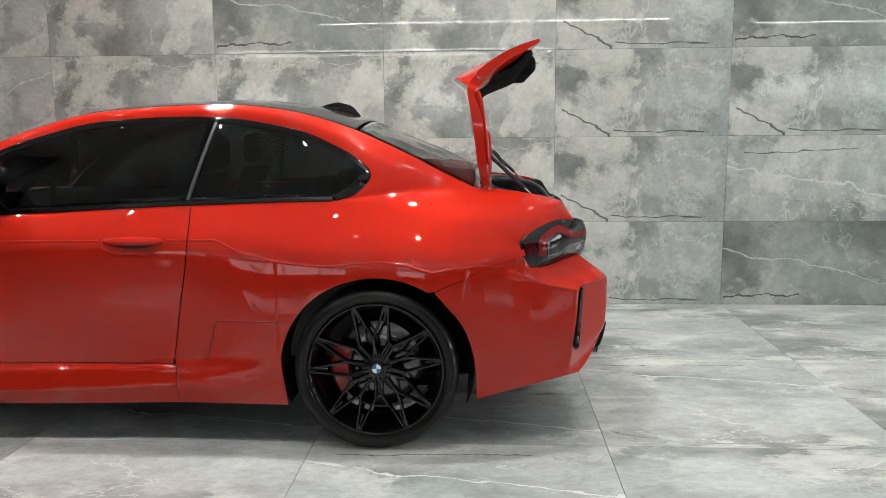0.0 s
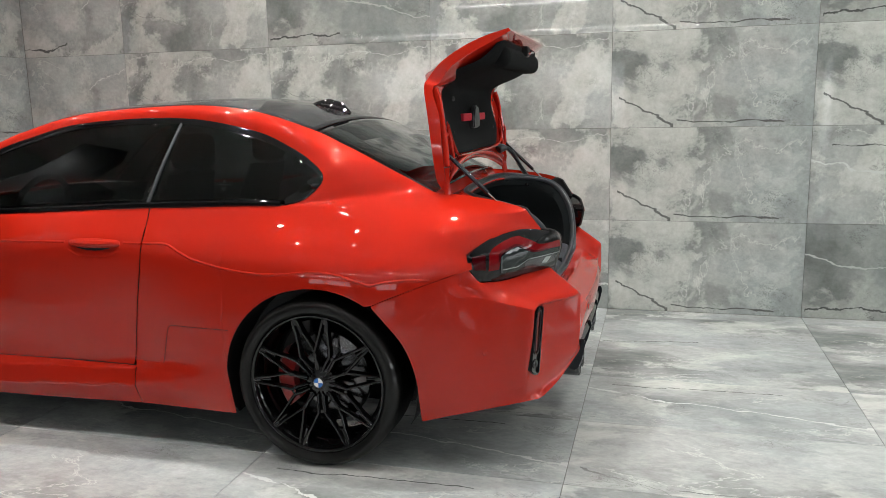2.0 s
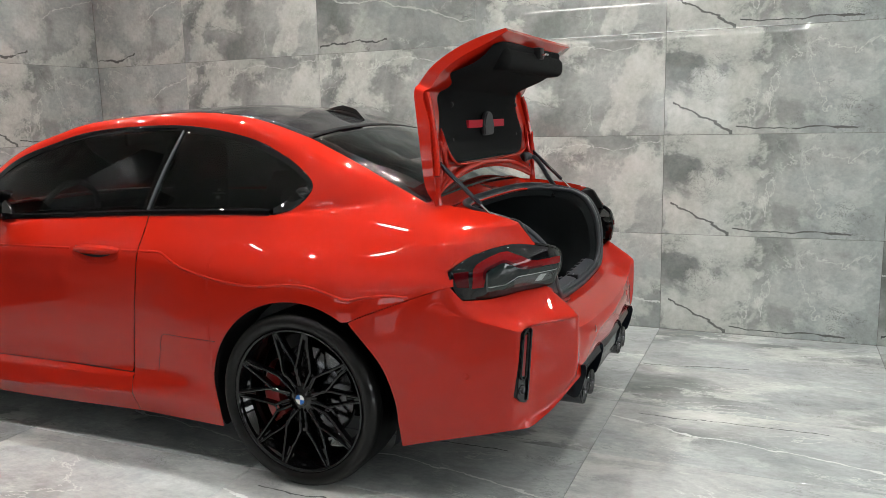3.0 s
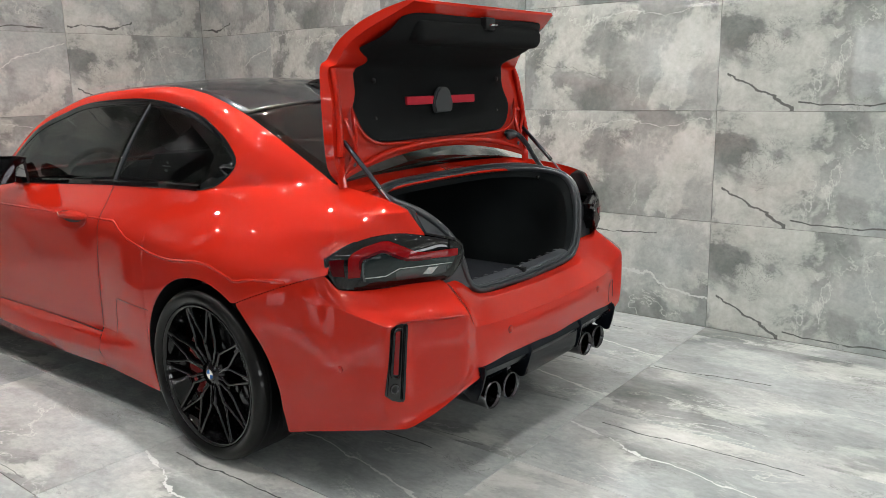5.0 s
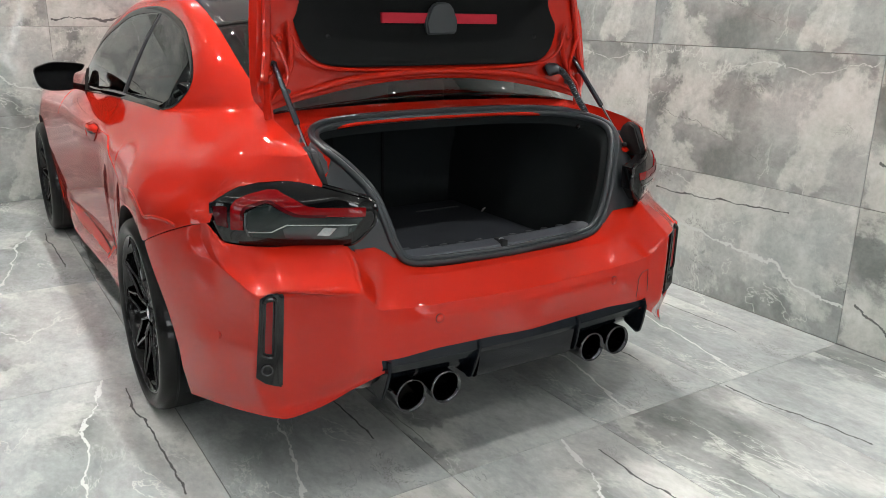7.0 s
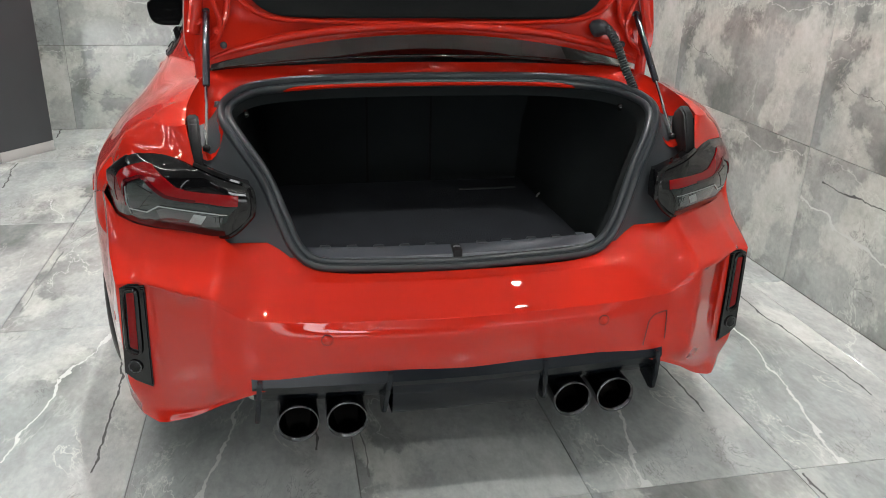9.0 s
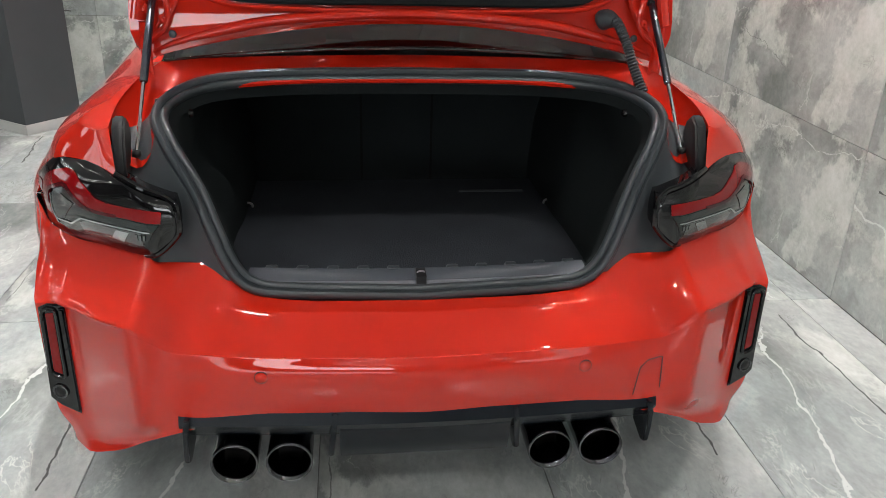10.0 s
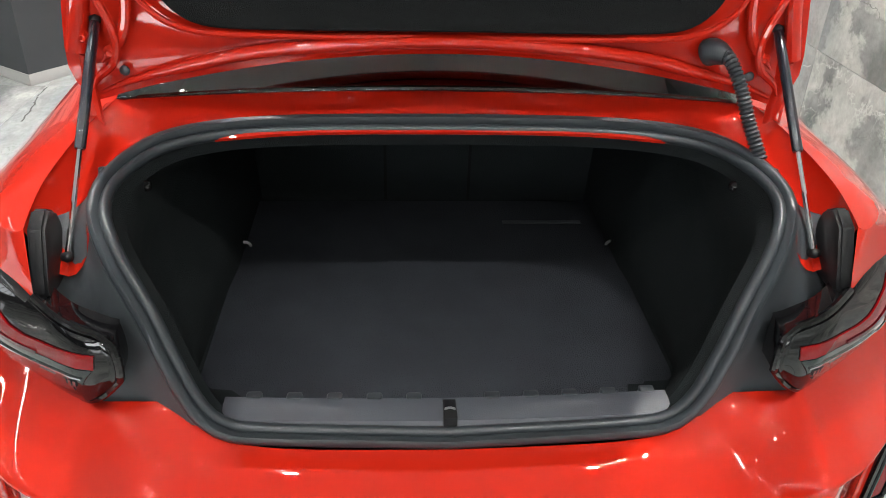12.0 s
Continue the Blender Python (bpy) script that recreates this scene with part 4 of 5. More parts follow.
    for q in range(4):
        bm = bmesh.new()
        ang = np.linspace(q * math.pi / 2, (q + 1) * math.pi / 2, 9)
        bm.faces.new([bm.verts.new((0, hub - .0092, 0))] + [bm.verts.new((.019 * math.cos(v), hub - .0090, .019 * math.sin(v))) for v in ang])
        part("badge_quarter", bm, BLUE if q % 2 else WHITE, w, "blue enamel quarter" if q % 2 else "white enamel quarter")
    for q in range(5):
        v = 2 * math.pi * q / 5 + .3
        b = part("wheel_bolt", lathe([(.0, hub + .002), (.008, hub + .002), (.009, hub + .012)], 12), DARK_STEEL, w)
        b.location = (.047 * math.cos(v), 0, .047 * math.sin(v))
    part("brake_disc", lathe([(.07, -.030), (.185, -.030), (.188, -.026), (.188, -.006), (.07, -.006)], 56), DARK_STEEL, w, "dark steel brake disc")
    bm = bmesh.new()
    rows = []
    for v in np.linspace(math.pi * .80, math.pi * 1.22, 12):
        rows.append([(q * math.cos(v), y, q * math.sin(v)) for q, y in ((.120, -.035), (.125, -.070), (.150, -.078), (.185, -.074), (.200, -.055), (.200, .01))])
    grid(rows, bm)
    part("brake_caliper", bm, CALIPER, w, "red brake caliper", recalc=True)
    return w


wheel_l = make_wheel()
wheel_l.matrix_basis = pose(0.002, -0.803, 0.341)
copy_thing(wheel_l, pose(0.002, 0.803, 0.341, 0, 0, 180))
fw = make_wheel(True)
fw.matrix_basis = pose(-WB, -0.795, 0.341)
copy_thing(fw, pose(-WB, 0.795, 0.341, 0, 0, 180))


def make_liner(cx):
    """Black wheel-well shell with the rolled lip of the arch."""
    bm = bmesh.new()
    rows = []
    ws = np.linspace(-0.42, math.pi + 0.42, 44)
    for y_in in (None, -.012, -.03, .60, .50):
        row = []
        for v in ws:
            rad = ARCH_R + (0 if y_in is None else (-.004 if y_in == -.012 else -.001 if y_in == -.03 else 0.0))
            x, z = cx + (rad + (.019 if math.cos(v) < 0 else 0)) * math.cos(v), max(0.19, ARCH_C[1] + rad * math.sin(v))
            y = flank_y(x, max(z, .21)) - 0.002 if y_in is None or y_in < 0 else y_in
            if y_in is not None and y_in < 0:
                y += y_in
            row.append((x, y, z))
        rows.append(row)
    grid(rows, bm)
    return bm


for cx in (ARCH_C[0], ARCH_C[0] - WB):
    both("wheel_arch_liner", lambda: make_liner(cx), SATIN_BLACK)


# ---------------------------------------------------------------- side windows


def side_glass(x0, x1):
    """Glass between two slanted uprights; the rear one follows the round end of the opening."""
    top = np.array(span(WIN, 140))
    k = int(np.argmax(top[:, 0]))
    upper, lower = top[:k + 1], top[k:][::-1]
    rows = []
    for s in np.linspace(0, 1, 40):
        xt, xb = x0[1] + (x1[1] - x0[1]) * s, x0[0] + (x1[0] - x0[0]) * s
        hi = [np.interp(xt, upper[:, 0], upper[:, c]) for c in (1, 2)]
        if xb > -.17:
            lo = [np.interp(xb, lower[:, 0], lower[:, c]) for c in (1, 2)]
        else:
            lo = [float(RIB_F[-1][0](xb)) - .006, float(RIB_F[-1][1](xb)) + .004]
        row = []
        for v in np.linspace(0, 1, 12):
            row.append((xb + (xt - xb) * v, lo[0] + (hi[0] - lo[0]) * v + 0.012 * math.sin(math.pi * v) - .006, lo[1] + (hi[1] - lo[1]) * v))
        rows.append(row)
    return grid(rows)


both("door_glass", lambda: side_glass((-1.97, -1.97), (-0.815, -0.720)), TINT, "tinted door glass", recalc=True)
both("quarter_glass", lambda: side_glass((-0.800, -0.705), (-0.040, -0.038)), TINT, "tinted rear quarter glass", recalc=True)
for ob in [o for o in car.children if "_glass" in o.name]:
    thicken(ob, 0.004, 0)


def frame_strip():
    """Gloss black surround of the window opening."""
    top = span(WIN, 90)
    rows = [[], [], [], []]
    for i, p in enumerate(top):
        p = Vector(p)
        q = Vector(top[min(i + 1, 89)]) - Vector(top[max(i - 1, 0)])
        inward = Vector((0, 1, 0)).cross(q).normalized()
        wide = 0.024 if i < 62 else 0.024 + 0.022 * math.sin(math.pi * (i - 62) / 27)
        out = Vector((0, 0.9, 0.2))
        rows[0].append(tuple(p + out * .001 - inward * .002))
        rows[1].append(tuple(p + out * .005 + inward * .003))
        rows[2].append(tuple(p + out * .003 + inward * wide - Vector((0, -wide * .35, 0)) * (1 if p.z > 1.08 else -1)))
        rows[3].append(tuple(p - out * .012 + inward * (wide + .004)))
    return grid(rows)


both("window_surround", frame_strip, GLOSS_BLACK, recalc=True)


def belt_strip():
    rows = []
    for x in np.linspace(-1.98, -0.19, 60):
        y, z = float(RIB_F[-1][0](x)), float(RIB_F[-1][1](x))
        rows.append([(x, y + .002, z - .004), (x, y + .006, z + .002), (x, y + .004, z + .016), (x, y - .010, z + .022)])
    return grid(rows)


both("belt_moulding", belt_strip, GLOSS_BLACK, recalc=True)


def b_post():
    lo, hi = (-.8075, flank_y(-.8075, 9) - .003, 1.010), (-.712, .606, 1.368)
    rows = []
    for s in np.linspace(0, 1, 10):
        p = Vector(lo).lerp(Vector(hi), s) + Vector((0, .014 * math.sin(math.pi * s), 0))
        rows.append([tuple(p + Vector((dx, dy, 0))) for dx, dy in ((-.0085, -.012), (-.007, -.002), (-.003, .002), (.003, .002), (.007, -.002), (.0085, -.012))])
    return grid(rows)


both("door_post", b_post, GREY_PLASTIC, recalc=True)


def make_handle():
    """Pull handle that stands off the door skin."""
    rows = []
    for s in np.linspace(0, 1, 18):
        x = -1.128 + .252 * s
        c = flank_y(x, .862)
        e = math.sin(math.pi * s) ** 0.45
        out, h = .030 * e, .012 * e
        rows.append([(x, c - .004, .872 + h + .004), (x, c + out * .75, .870 + h), (x, c + out, .867 + h * .3), (x, c + out * .95, .865 - h * .5), (x, c + out * .55, .862 - h), (x, c - .004, .866 - h)])
    return grid(rows)


def make_handle_cup():
    """The hollow under the handle, a shallow dished scoop with a rolled edge."""
    rows = []
    for s in np.linspace(0, 1, 22):
        x = -1.134 + .262 * s
        e = min(1, 4.2 * min(s, 1 - s)) ** .6
        row = []
        for v in np.linspace(-1, 1, 9):
            z = .851 + v * .038 * e
            lip = .0030 * math.exp(-((abs(v) - .93) / .10) ** 2)
            row.append((x, flank_y(x, z) + .0012 + lip, z))
        rows.append(row)
    return grid(rows)


for s, ob in zip((-1, 1), [o for o in car.children if o.name.startswith("door") and "_" not in o.name]):
    part("door_handle", mirror(make_handle()) if s < 0 else make_handle(), RED, ob, recalc=True)
    # black sheet on the skin stands in for the shade under the grip
    grip_shade = grid([[(x, flank_y(x, z) + .0030, z) for z in np.linspace(.838 + .012 * (2 * k - 1) ** 2, .860, 5)] for k, x in ((k, -1.085 + .170 * k) for k in np.linspace(0, 1, 14))])
    part("painted_grip_shade", mirror(grip_shade) if s < 0 else grip_shade, SATIN_BLACK, ob, recalc=True)
    part("handle_recess", mirror(make_handle_cup()) if s < 0 else make_handle_cup(), RED, ob, recalc=True)


MIRROR = [(1.027, 1.076), (.992, 1.098), (.940, 1.112), (.880, 1.111), (.842, 1.108), (.808, 1.101), (.803, 1.094), (.818, 1.072), (.842, 1.062), (.856, 1.047), (.862, 1.010),
          (.866, .981), (.905, .974), (.960, .974), (.988, .980), (1.010, .994), (1.023, 1.025)]


def make_mirror(s):
    """Door mirror with a pointed inner prong above its arm."""
    m = new("door_mirror")
    m.parent = car
    edge = spline([(0, y, z) for y, z in MIRROR], 68, closed=True)[:, 1:]
    mid = np.array((.93, 1.043))
    rows = []
    for x, k in ((-1.722, .30), (-1.712, .55), (-1.690, .78), (-1.655, .93), (-1.62, .985), (-1.585, 1.0), (-1.572, .995), (-1.566, .96), (-1.570, .92)):
        rows.append([(x - .030 * (y - .86) / .16, s * y, z) for y, z in mid + (edge - mid) * k])
    bm = grid(rows, close=True)
    bm.faces.new([bm.verts.new(p) for p in rows[0]])
    bmesh.ops.remove_doubles(bm, verts=bm.verts, dist=1e-5)
    part("mirror_housing", bm, GLOSS_BLACK, m, "gloss black mirror housing with a pointed prong", recalc=True, angle=60)
    bm = bmesh.new()
    bm.faces.new([bm.verts.new((-1.568 - .030 * (y - .86) / .16, s * y, z)) for y, z in mid + (edge - mid) * .93])
    part("mirror_glass", bm, MIRROR_GLASS, m, "mirror glass toned dark like a reflected dark hall", recalc=True)
    arm = spline([(-1.635, s * .772, .972), (-1.632, s * .81, .982), (-1.625, s * .875, .998)], 10)
    part("mirror_arm", tube(arm, [.026, .025, .023, .021, .020, .019, .019, .020, .021, .022], 12, squash=.55), GLOSS_BLACK, m)
    bm = bmesh.new()
    foot = [(-1.74, .790, .962), (-1.56, .800, .976), (-1.60, .790, 1.03), (-1.66, .768, 1.075), (-1.70, .765, 1.06)]
    for o in (0.0, .014):
        bm.faces.new([bm.verts.new((x, s * (y + o), z)) for x, y, z in foot])
    bm.verts.ensure_lookup_table()
    for i in range(5):
        k = (i + 1) % 5
        bm.faces.new([bm.verts[i], bm.verts[k], bm.verts[5 + k], bm.verts[5 + i]])
    part("mirror_foot", bm, GLOSS_BLACK, m, "gloss black sail panel", recalc=True)


make_mirror(-1)
make_mirror(1)

# roof antenna fin
rows = []
for s in np.linspace(0, 1, 12):
    x = -.378 + .195 * s
    hh = .042 * min(1, s / .45) ** .8 * (1 if s < .8 else 1 - .75 * (s - .8) / .2)
    ww = .034 * math.sin(math.pi * min(1, .12 + s * .8)) ** .7
    base = float(np.interp(x, [p[0] for p in ROOF_EDGE], [p[2] for p in ROOF_EDGE])) + float(CROWN(x)) - .004
    rows.append([(x, ww * math.cos(w) * (1 if math.sin(w) < .5 else .45), base + hh * max(0, math.sin(w)) + .004) for w in np.linspace(0, math.pi, 13)])
part("antenna_fin", grid(rows), GLOSS_BLACK, car, "gloss black shark-fin antenna", recalc=True)


# ---------------------------------------------------------------- tail lamps
LAMP_U = [0, .13, .27, .5, .75, .9, 1]
LAMP_LOW = [(.632, .819, .750), (.69, .770, .746), (.73, .730, .748), (.80, .644, .755), (.868, .558, .763), (.886, .528, .777), (.893, .491, .810)]
LAMP_MID = [(.606, .835, .806), (.668, .803, .828), (.718, .769, .840), (.800, .688, .852), (.868, .585, .856), (.896, .530, .853), (.900, .484, .850)]
LAMP_TOP = [(.597, .836, .854), (.650, .790, .896), (.709, .724, .934), (.775, .665, .932), (.840, .603, .920), (.881, .545, .903), (.893, .491, .886)]
LAMP_F = [[curve(LAMP_U, [p[k] for p in row]) for k in range(3)] for row in (LAMP_LOW, LAMP_MID, LAMP_TOP)]


def lamp_at(u, v, h=0.0):
    """A point of the lamp's face: u from the flank to the boot, v from the foot up, h proud of it."""
    def at(u, v):
        a, b, c = [Vector([float(f(u)) for f in r]) for r in LAMP_F]
        return a * ((1 - v) * (1 - 2 * v)) + b * (4 * v * (1 - v)) + c * (v * (2 * v - 1))
    p = at(u, v)
    if h:
        n = (at(min(u + .02, 1), v) - at(max(u - .02, 0), v)).cross(at(u, v + .02) - at(u, v - .02)).normalized()
        p = p + (n if n.x > 0 else -n) * h
    return p


def make_tail_lamp(s):
    lamp = new("tail_lamp")
    lamp.parent = car

    def pt(u, v, h):
        p = lamp_at(u, v, h)
        return (p.x, p.y * s, p.z)

    def ribbon(upper, lower, h, n=5, fine=4, edge=.003):
        """A raised strip between two lines of (u, v)."""
        k = np.linspace(0, len(upper) - 1, (len(upper) - 1) * fine + 1)
        up = [[np.interp(t, range(len(upper)), [q[c] for q in upper]) for c in (0, 1)] for t in k]
        lo = [[np.interp(t, range(len(lower)), [q[c] for q in lower]) for c in (0, 1)] for t in k]
        rows = [[pt(*q, h - edge) for q in up]]
        for f in np.linspace(0, 1, n + 1):
            rows.append([pt(a[0] + (b[0] - a[0]) * f, a[1] + (b[1] - a[1]) * f, h) for a, b in zip(up, lo)])
        rows.append([pt(*q, h - edge) for q in lo])
        bm = grid(rows)
        for i in (0, -1):
            bm.faces.new([bm.verts.new(r[i]) for r in rows])
        bmesh.ops.remove_doubles(bm, verts=bm.verts, dist=1e-6)
        return bm

    us, rows = np.linspace(0, 1, 61), []

    def sunk(u, v, d):
        p = lamp_at(u, v) + Vector((-.040 - .02 * u, -.040 + .050 * u, 0)) * d
        return (p.x, p.y * s, p.z)

    rows.append([sunk(u, -.02, 1) for u in us])
    rows.append([sunk(u, .0, .08) for u in us])
    for v in np.linspace(.015, .985, 15):
        rows.append([pt(u, v, 0) for u in us])
    rows.append([sunk(u, 1.0, .08) for u in us])
    rows.append([sunk(u, 1.02, 1) for u in us])
    # rounded inner end that turns in towards the boot
    for i, row in enumerate(rows):
        if i in (0, len(rows) - 1):
            row.extend([row[-1]] * 3)
            row.insert(0, row[0])
            continue
        x, y, z = row[-1]
        mid = .852 + (z - .852) * .8
        row.append((x - .003, y - s * .004, z + (mid - z) * .12))
        row.append((x - .012, y - s * .007, z + (mid - z) * .25))
        row.append((x - .055, y - s * .004, z + (mid - z) * .3))
        x, y, z = row[0]
        row.insert(0, (x - .006, y + s * .001, z))
    part("lamp_housing", grid(rows), GLOSS_BLACK, lamp, "gloss black lamp housing", recalc=True, angle=50)
    path = [lamp_at(u, 1.0) + Vector((-.006, -.006, .002)) for u in np.linspace(.74, .97, 10)]
    path += [lamp_at(1, v) + Vector((-.004, -.007, 0)) for v in np.linspace(.9, .12, 8)] + [lamp_at(u, .0) + Vector((-.006, -.006, 0)) for u in np.linspace(.95, .74, 7)]
    part("bezel", tube(spline([(p.x, p.y * s, p.z) for p in path], 48), .0065, 8), GLOSS_BLACK, lamp, "gloss black rolled bezel")
    band_up = [(.100, .270), (.126, .440), (.148, .670), (.175, .745), (.250, .785), (.358, .850), (.425, .850), (.542, .717), (.608, .605), (.667, .575), (.775, .585), (.955, .665)]
    band_lo = [(.195, .262), (.230, .420), (.240, .533), (.258, .583), (.317, .620), (.375, .662), (.408, .645), (.483, .520), (.533, .455), (.600, .437), (.692, .433), (.942, .430)]
    part("red_light_band", ribbon(band_up, band_lo, .0025), LENS_RED, lamp, "bright red light band", recalc=True)
    inner = [(u + (w - u) * .82, v + (z - v) * .82) for (u, v), (w, z) in zip(band_up, band_lo)]
    part("band_step", ribbon(inner[1:-1], [(u, v - .012) for u, v in band_lo[1:-1]], .0042, 2), LENS_DARK_RED, lamp, "dark red lower edge", recalc=True)
    part("marker_lens", ribbon([(.022, .84), (.118, .68)], [(.020, .38), (.085, .30)], .0014, 4, 8, .002), LENS_DARK_RED, lamp, "dark red side marker", recalc=True)
    lens_up = [(.250, .520), (.317, .590), (.367, .632), (.400, .628), (.500, .470), (.600, .418), (.750, .410), (.935, .405)]
    lens_lo = [(.208, .165), (.300, .150), (.345, .135), (.400, .120), (.475, .105), (.600, .100), (.740, .105), (.868, .190)]
    part("lower_lens", ribbon(lens_up, lens_lo, .0012), LENS_GREY, lamp, "smoked clear lens", recalc=True)
    # the stepped insert behind the clear lens: a pale rim, a dark facet and a lighter lower plate
    part("lens_rim", ribbon([(.246, .520), (.262, .530)], [(.204, .170), (.224, .170)], .0030, 2, 6), LENS_DULL, lamp, "pale upright rim", recalc=True)
    part("facet", ribbon([(.285, .470), (.360, .560), (.458, .480)], [(.258, .255), (.300, .250), (.330, .262)], .0024, 3, 3), LENS_SMOKE, lamp, "dark slanted facet", recalc=True)
    part("lower_plate", ribbon([(.445, .270), (.500, .305), (.620, .290), (.820, .275)], [(.430, .135), (.500, .120), (.620, .115), (.800, .130)], .0022, 3, 4), LENS_DULL, lamp, "dull grey plate", recalc=True)
    guide = [(.236, .252), (.375, .236), (.475, .335), (.642, .320), (.883, .302)]
    part("light_guide", ribbon(guide, [(u, v - .018) for u, v in guide], .0035, 2, 5), LENS_SILVER, lamp, "thin pale light guide", recalc=True)
    part("reflector_plate", ribbon([(.665, .275), (.735, .262)], [(.608, .165), (.675, .150)], .0034, 2, 3), LENS_SILVER, lamp, "bright slanted plate", recalc=True)
    for u in (.770, .800, .830):
        part("led_cell", ribbon([(u, .255), (u + .018, .255)], [(u - .012, .190), (u + .006, .190)], .0034, 2, 2), LENS_DULL, lamp, recalc=True)
    return lamp


make_tail_lamp(-1)
make_tail_lamp(1)


# ---------------------------------------------------------------- boot opening
SEAL = [(.462, 0, 1.050), (.465, .25, 1.048), (.482, .40, 1.043), (.53, .490, 1.036), (.62, .540, 1.020), (.705, .545, .998), (.775, .512, .957), (.828, .460, .886),
        (.850, .427, .802), (.857, .398, .725), (.860, .355, .680), (.858, .27, .664), (.862, 0, .654)]
SEAL_HALF = spline(SEAL, 61)
SEAL_LOOP = [tuple(p) for p in SEAL_HALF] + [(x, -y, z) for x, y, z in SEAL_HALF[-2:0:-1]]
LOOP_C = Vector((.65, 0, .86))


def loop_shift(inward, along):
    """The seal's loop drawn in by inward metres and moved along the boot's axis."""
    axis = Vector((-.74, 0, -.67))
    out = []
    n = len(SEAL_LOOP)
    for i, p in enumerate(SEAL_LOOP):
        t = (Vector(SEAL_LOOP[(i + 1) % n]) - Vector(SEAL_LOOP[i - 1])).normalized()
        m = t.cross(axis).normalized()
        if m.dot(LOOP_C - Vector(p)) < 0:
            m = -m
        out.append(tuple(Vector(p) + m * inward + axis * along))
    return out


bm = bmesh.new()
prof = [(-.004, .010), (-.010, -.002), (-.006, -.013), (.002, -.016), (.008, -.010), (.010, -.004), (.014, -.009), (.021, -.009), (.026, -.001), (.024, .012)]
rings = [loop_shift(a, b) for a, b in prof]
rings.append(rings[0])
grid(rings, bm, close=True)
part("boot_seal", bm, RUBBER, car, "double-lipped black rubber boot seal", recalc=True, angle=60)

# carpeted liner: from the seal in to a box that ends at the seat backs

def liner_ring(share):
    """One ring of the carpet liner, from just inside the seal (0) to the seat backs (1): side pockets first, then the wheel housings."""
    out = []
    for i in range(len(SEAL_LOOP)):
        j = min(i, len(SEAL_LOOP) - i)
        u, sgn = j / 60, 1 if i <= 60 else -1
        p0 = Vector(lip_in[i])
        x0 = min(p0.x - .02, .70) if u > .83 else p0.x - .03
        x = x0 + (-.20 - x0) * share
        if u < .40:
            y, z = .47 * min(1, u / .36), .985
        elif u < .83:
            k = (u - .40) / .43
            z = .985 - .425 * k
            y = .50 - .03 * k + .050 * math.sin(math.pi * min(1, k * 1.15)) * ease((x - .22) / .22)
            y -= .014 * ease((.34 - x) / .16) * ease((.90 - z) / .12) - .004 * math.sin(x * 38) * math.sin(math.pi * k)
        else:
            k = (u - .83) / .17
            y, z = .47 * (1 - k), .560
        reach = .22 - .15 * ease((u - .79) / .08)      # the floor runs up close behind the sill
        mix = ease(share / reach)
        out.append(tuple(p0.lerp(Vector((x, y * sgn, z - .02 * share)), mix) if share < reach else Vector((x, y * sgn, z - .02 * share))))
    return out


lip_edge = loop_shift(.020, .010)
lip_in = loop_shift(.030, .050)
bm = bmesh.new()
rings = [liner_ring(s) for s in (.06, .12, .18, .24, .30, .37, .44, .52, .60, .70, .82, 1.0)]
deep = rings[-1]
grid([lip_edge, lip_in, *rings], bm, close=True)
bm.faces.new([bm.verts.new(p) for p in deep])
boot = part("boot_liner", bm, CARPET, car, "charcoal carpeted boot liner", recalc=True)
for y in (-.112, .12):
    part("seat_back_gap", box(-.192, -.186, y - .004, y + .004, .56, .95), FELT, boot)
for y in (-.462, .470):
    hook = part("lashing_hook", tube(spline([(.070, y - .017, .552), (.092, y - .015, .582), (.092, y + .015, .582), (.070, y + .017, .552)], 14), .0036, 8), HOOK, boot, "chrome lashing eye")
for s in (-1, 1):
    clip = part("liner_clip", lathe([(0, -.006), (.006, -.005), (.009, -.002), (.010, .004)], 14, axis="y"), GLOSS_BLACK, boot, "shiny black push clip")
    clip.matrix_basis = pose(.600, s * .492, .985, 0, 0, 0 if s > 0 else 180)
part("pull_tab", box(-.045, -.030, .20, .41, .5655, .5695, .0018), GREY_PLASTIC, boot, "grey floor pull strip")
part("boot_floor_panel", box(-.17, .800, -.468, .468, .550, .566, .008), FLOOR_CARPET, boot, "slate grey carpeted boot floor")

# grey scuff plate with its notched edge and the lock pocket
bm = bmesh.new()
rows = []
for y in np.linspace(-.365, .365, 147):
    sag = .010 * (1 - (y / .365) ** 2)
    rows.append([(.848 + sag * .3, y, .672 - sag), (.838, y, .690 - sag), (.815, y, .697 - sag), (.792, y, .698 - sag), (.785, y, .690 - sag), (.775, y, .60)])
grid(rows, bm)
scuff = part("boot_scuff_plate", bm, SILL_GREY, car, "grey plastic loading sill", recalc=True)
for k in range(-5, 6):
    if k:
        y = k * .0655 + .008
        sag = .010 * (1 - (y / .365) ** 2)
        part("sill_tab", box(.778, .795, y - .013, y + .013, .660 - sag, .7005 - sag, .004, 2), RUBBER, scuff)
part("lock_pocket", box(.800, .846, -.011, .011, .665, .6925, .002), SATIN_BLACK, scuff)
part("lock_striker", tube(spline([(.825, -.007, .680), (.825, -.007, .694), (.825, .007, .694), (.825, .007, .680)], 10), .0022, 8), STEEL, scuff)


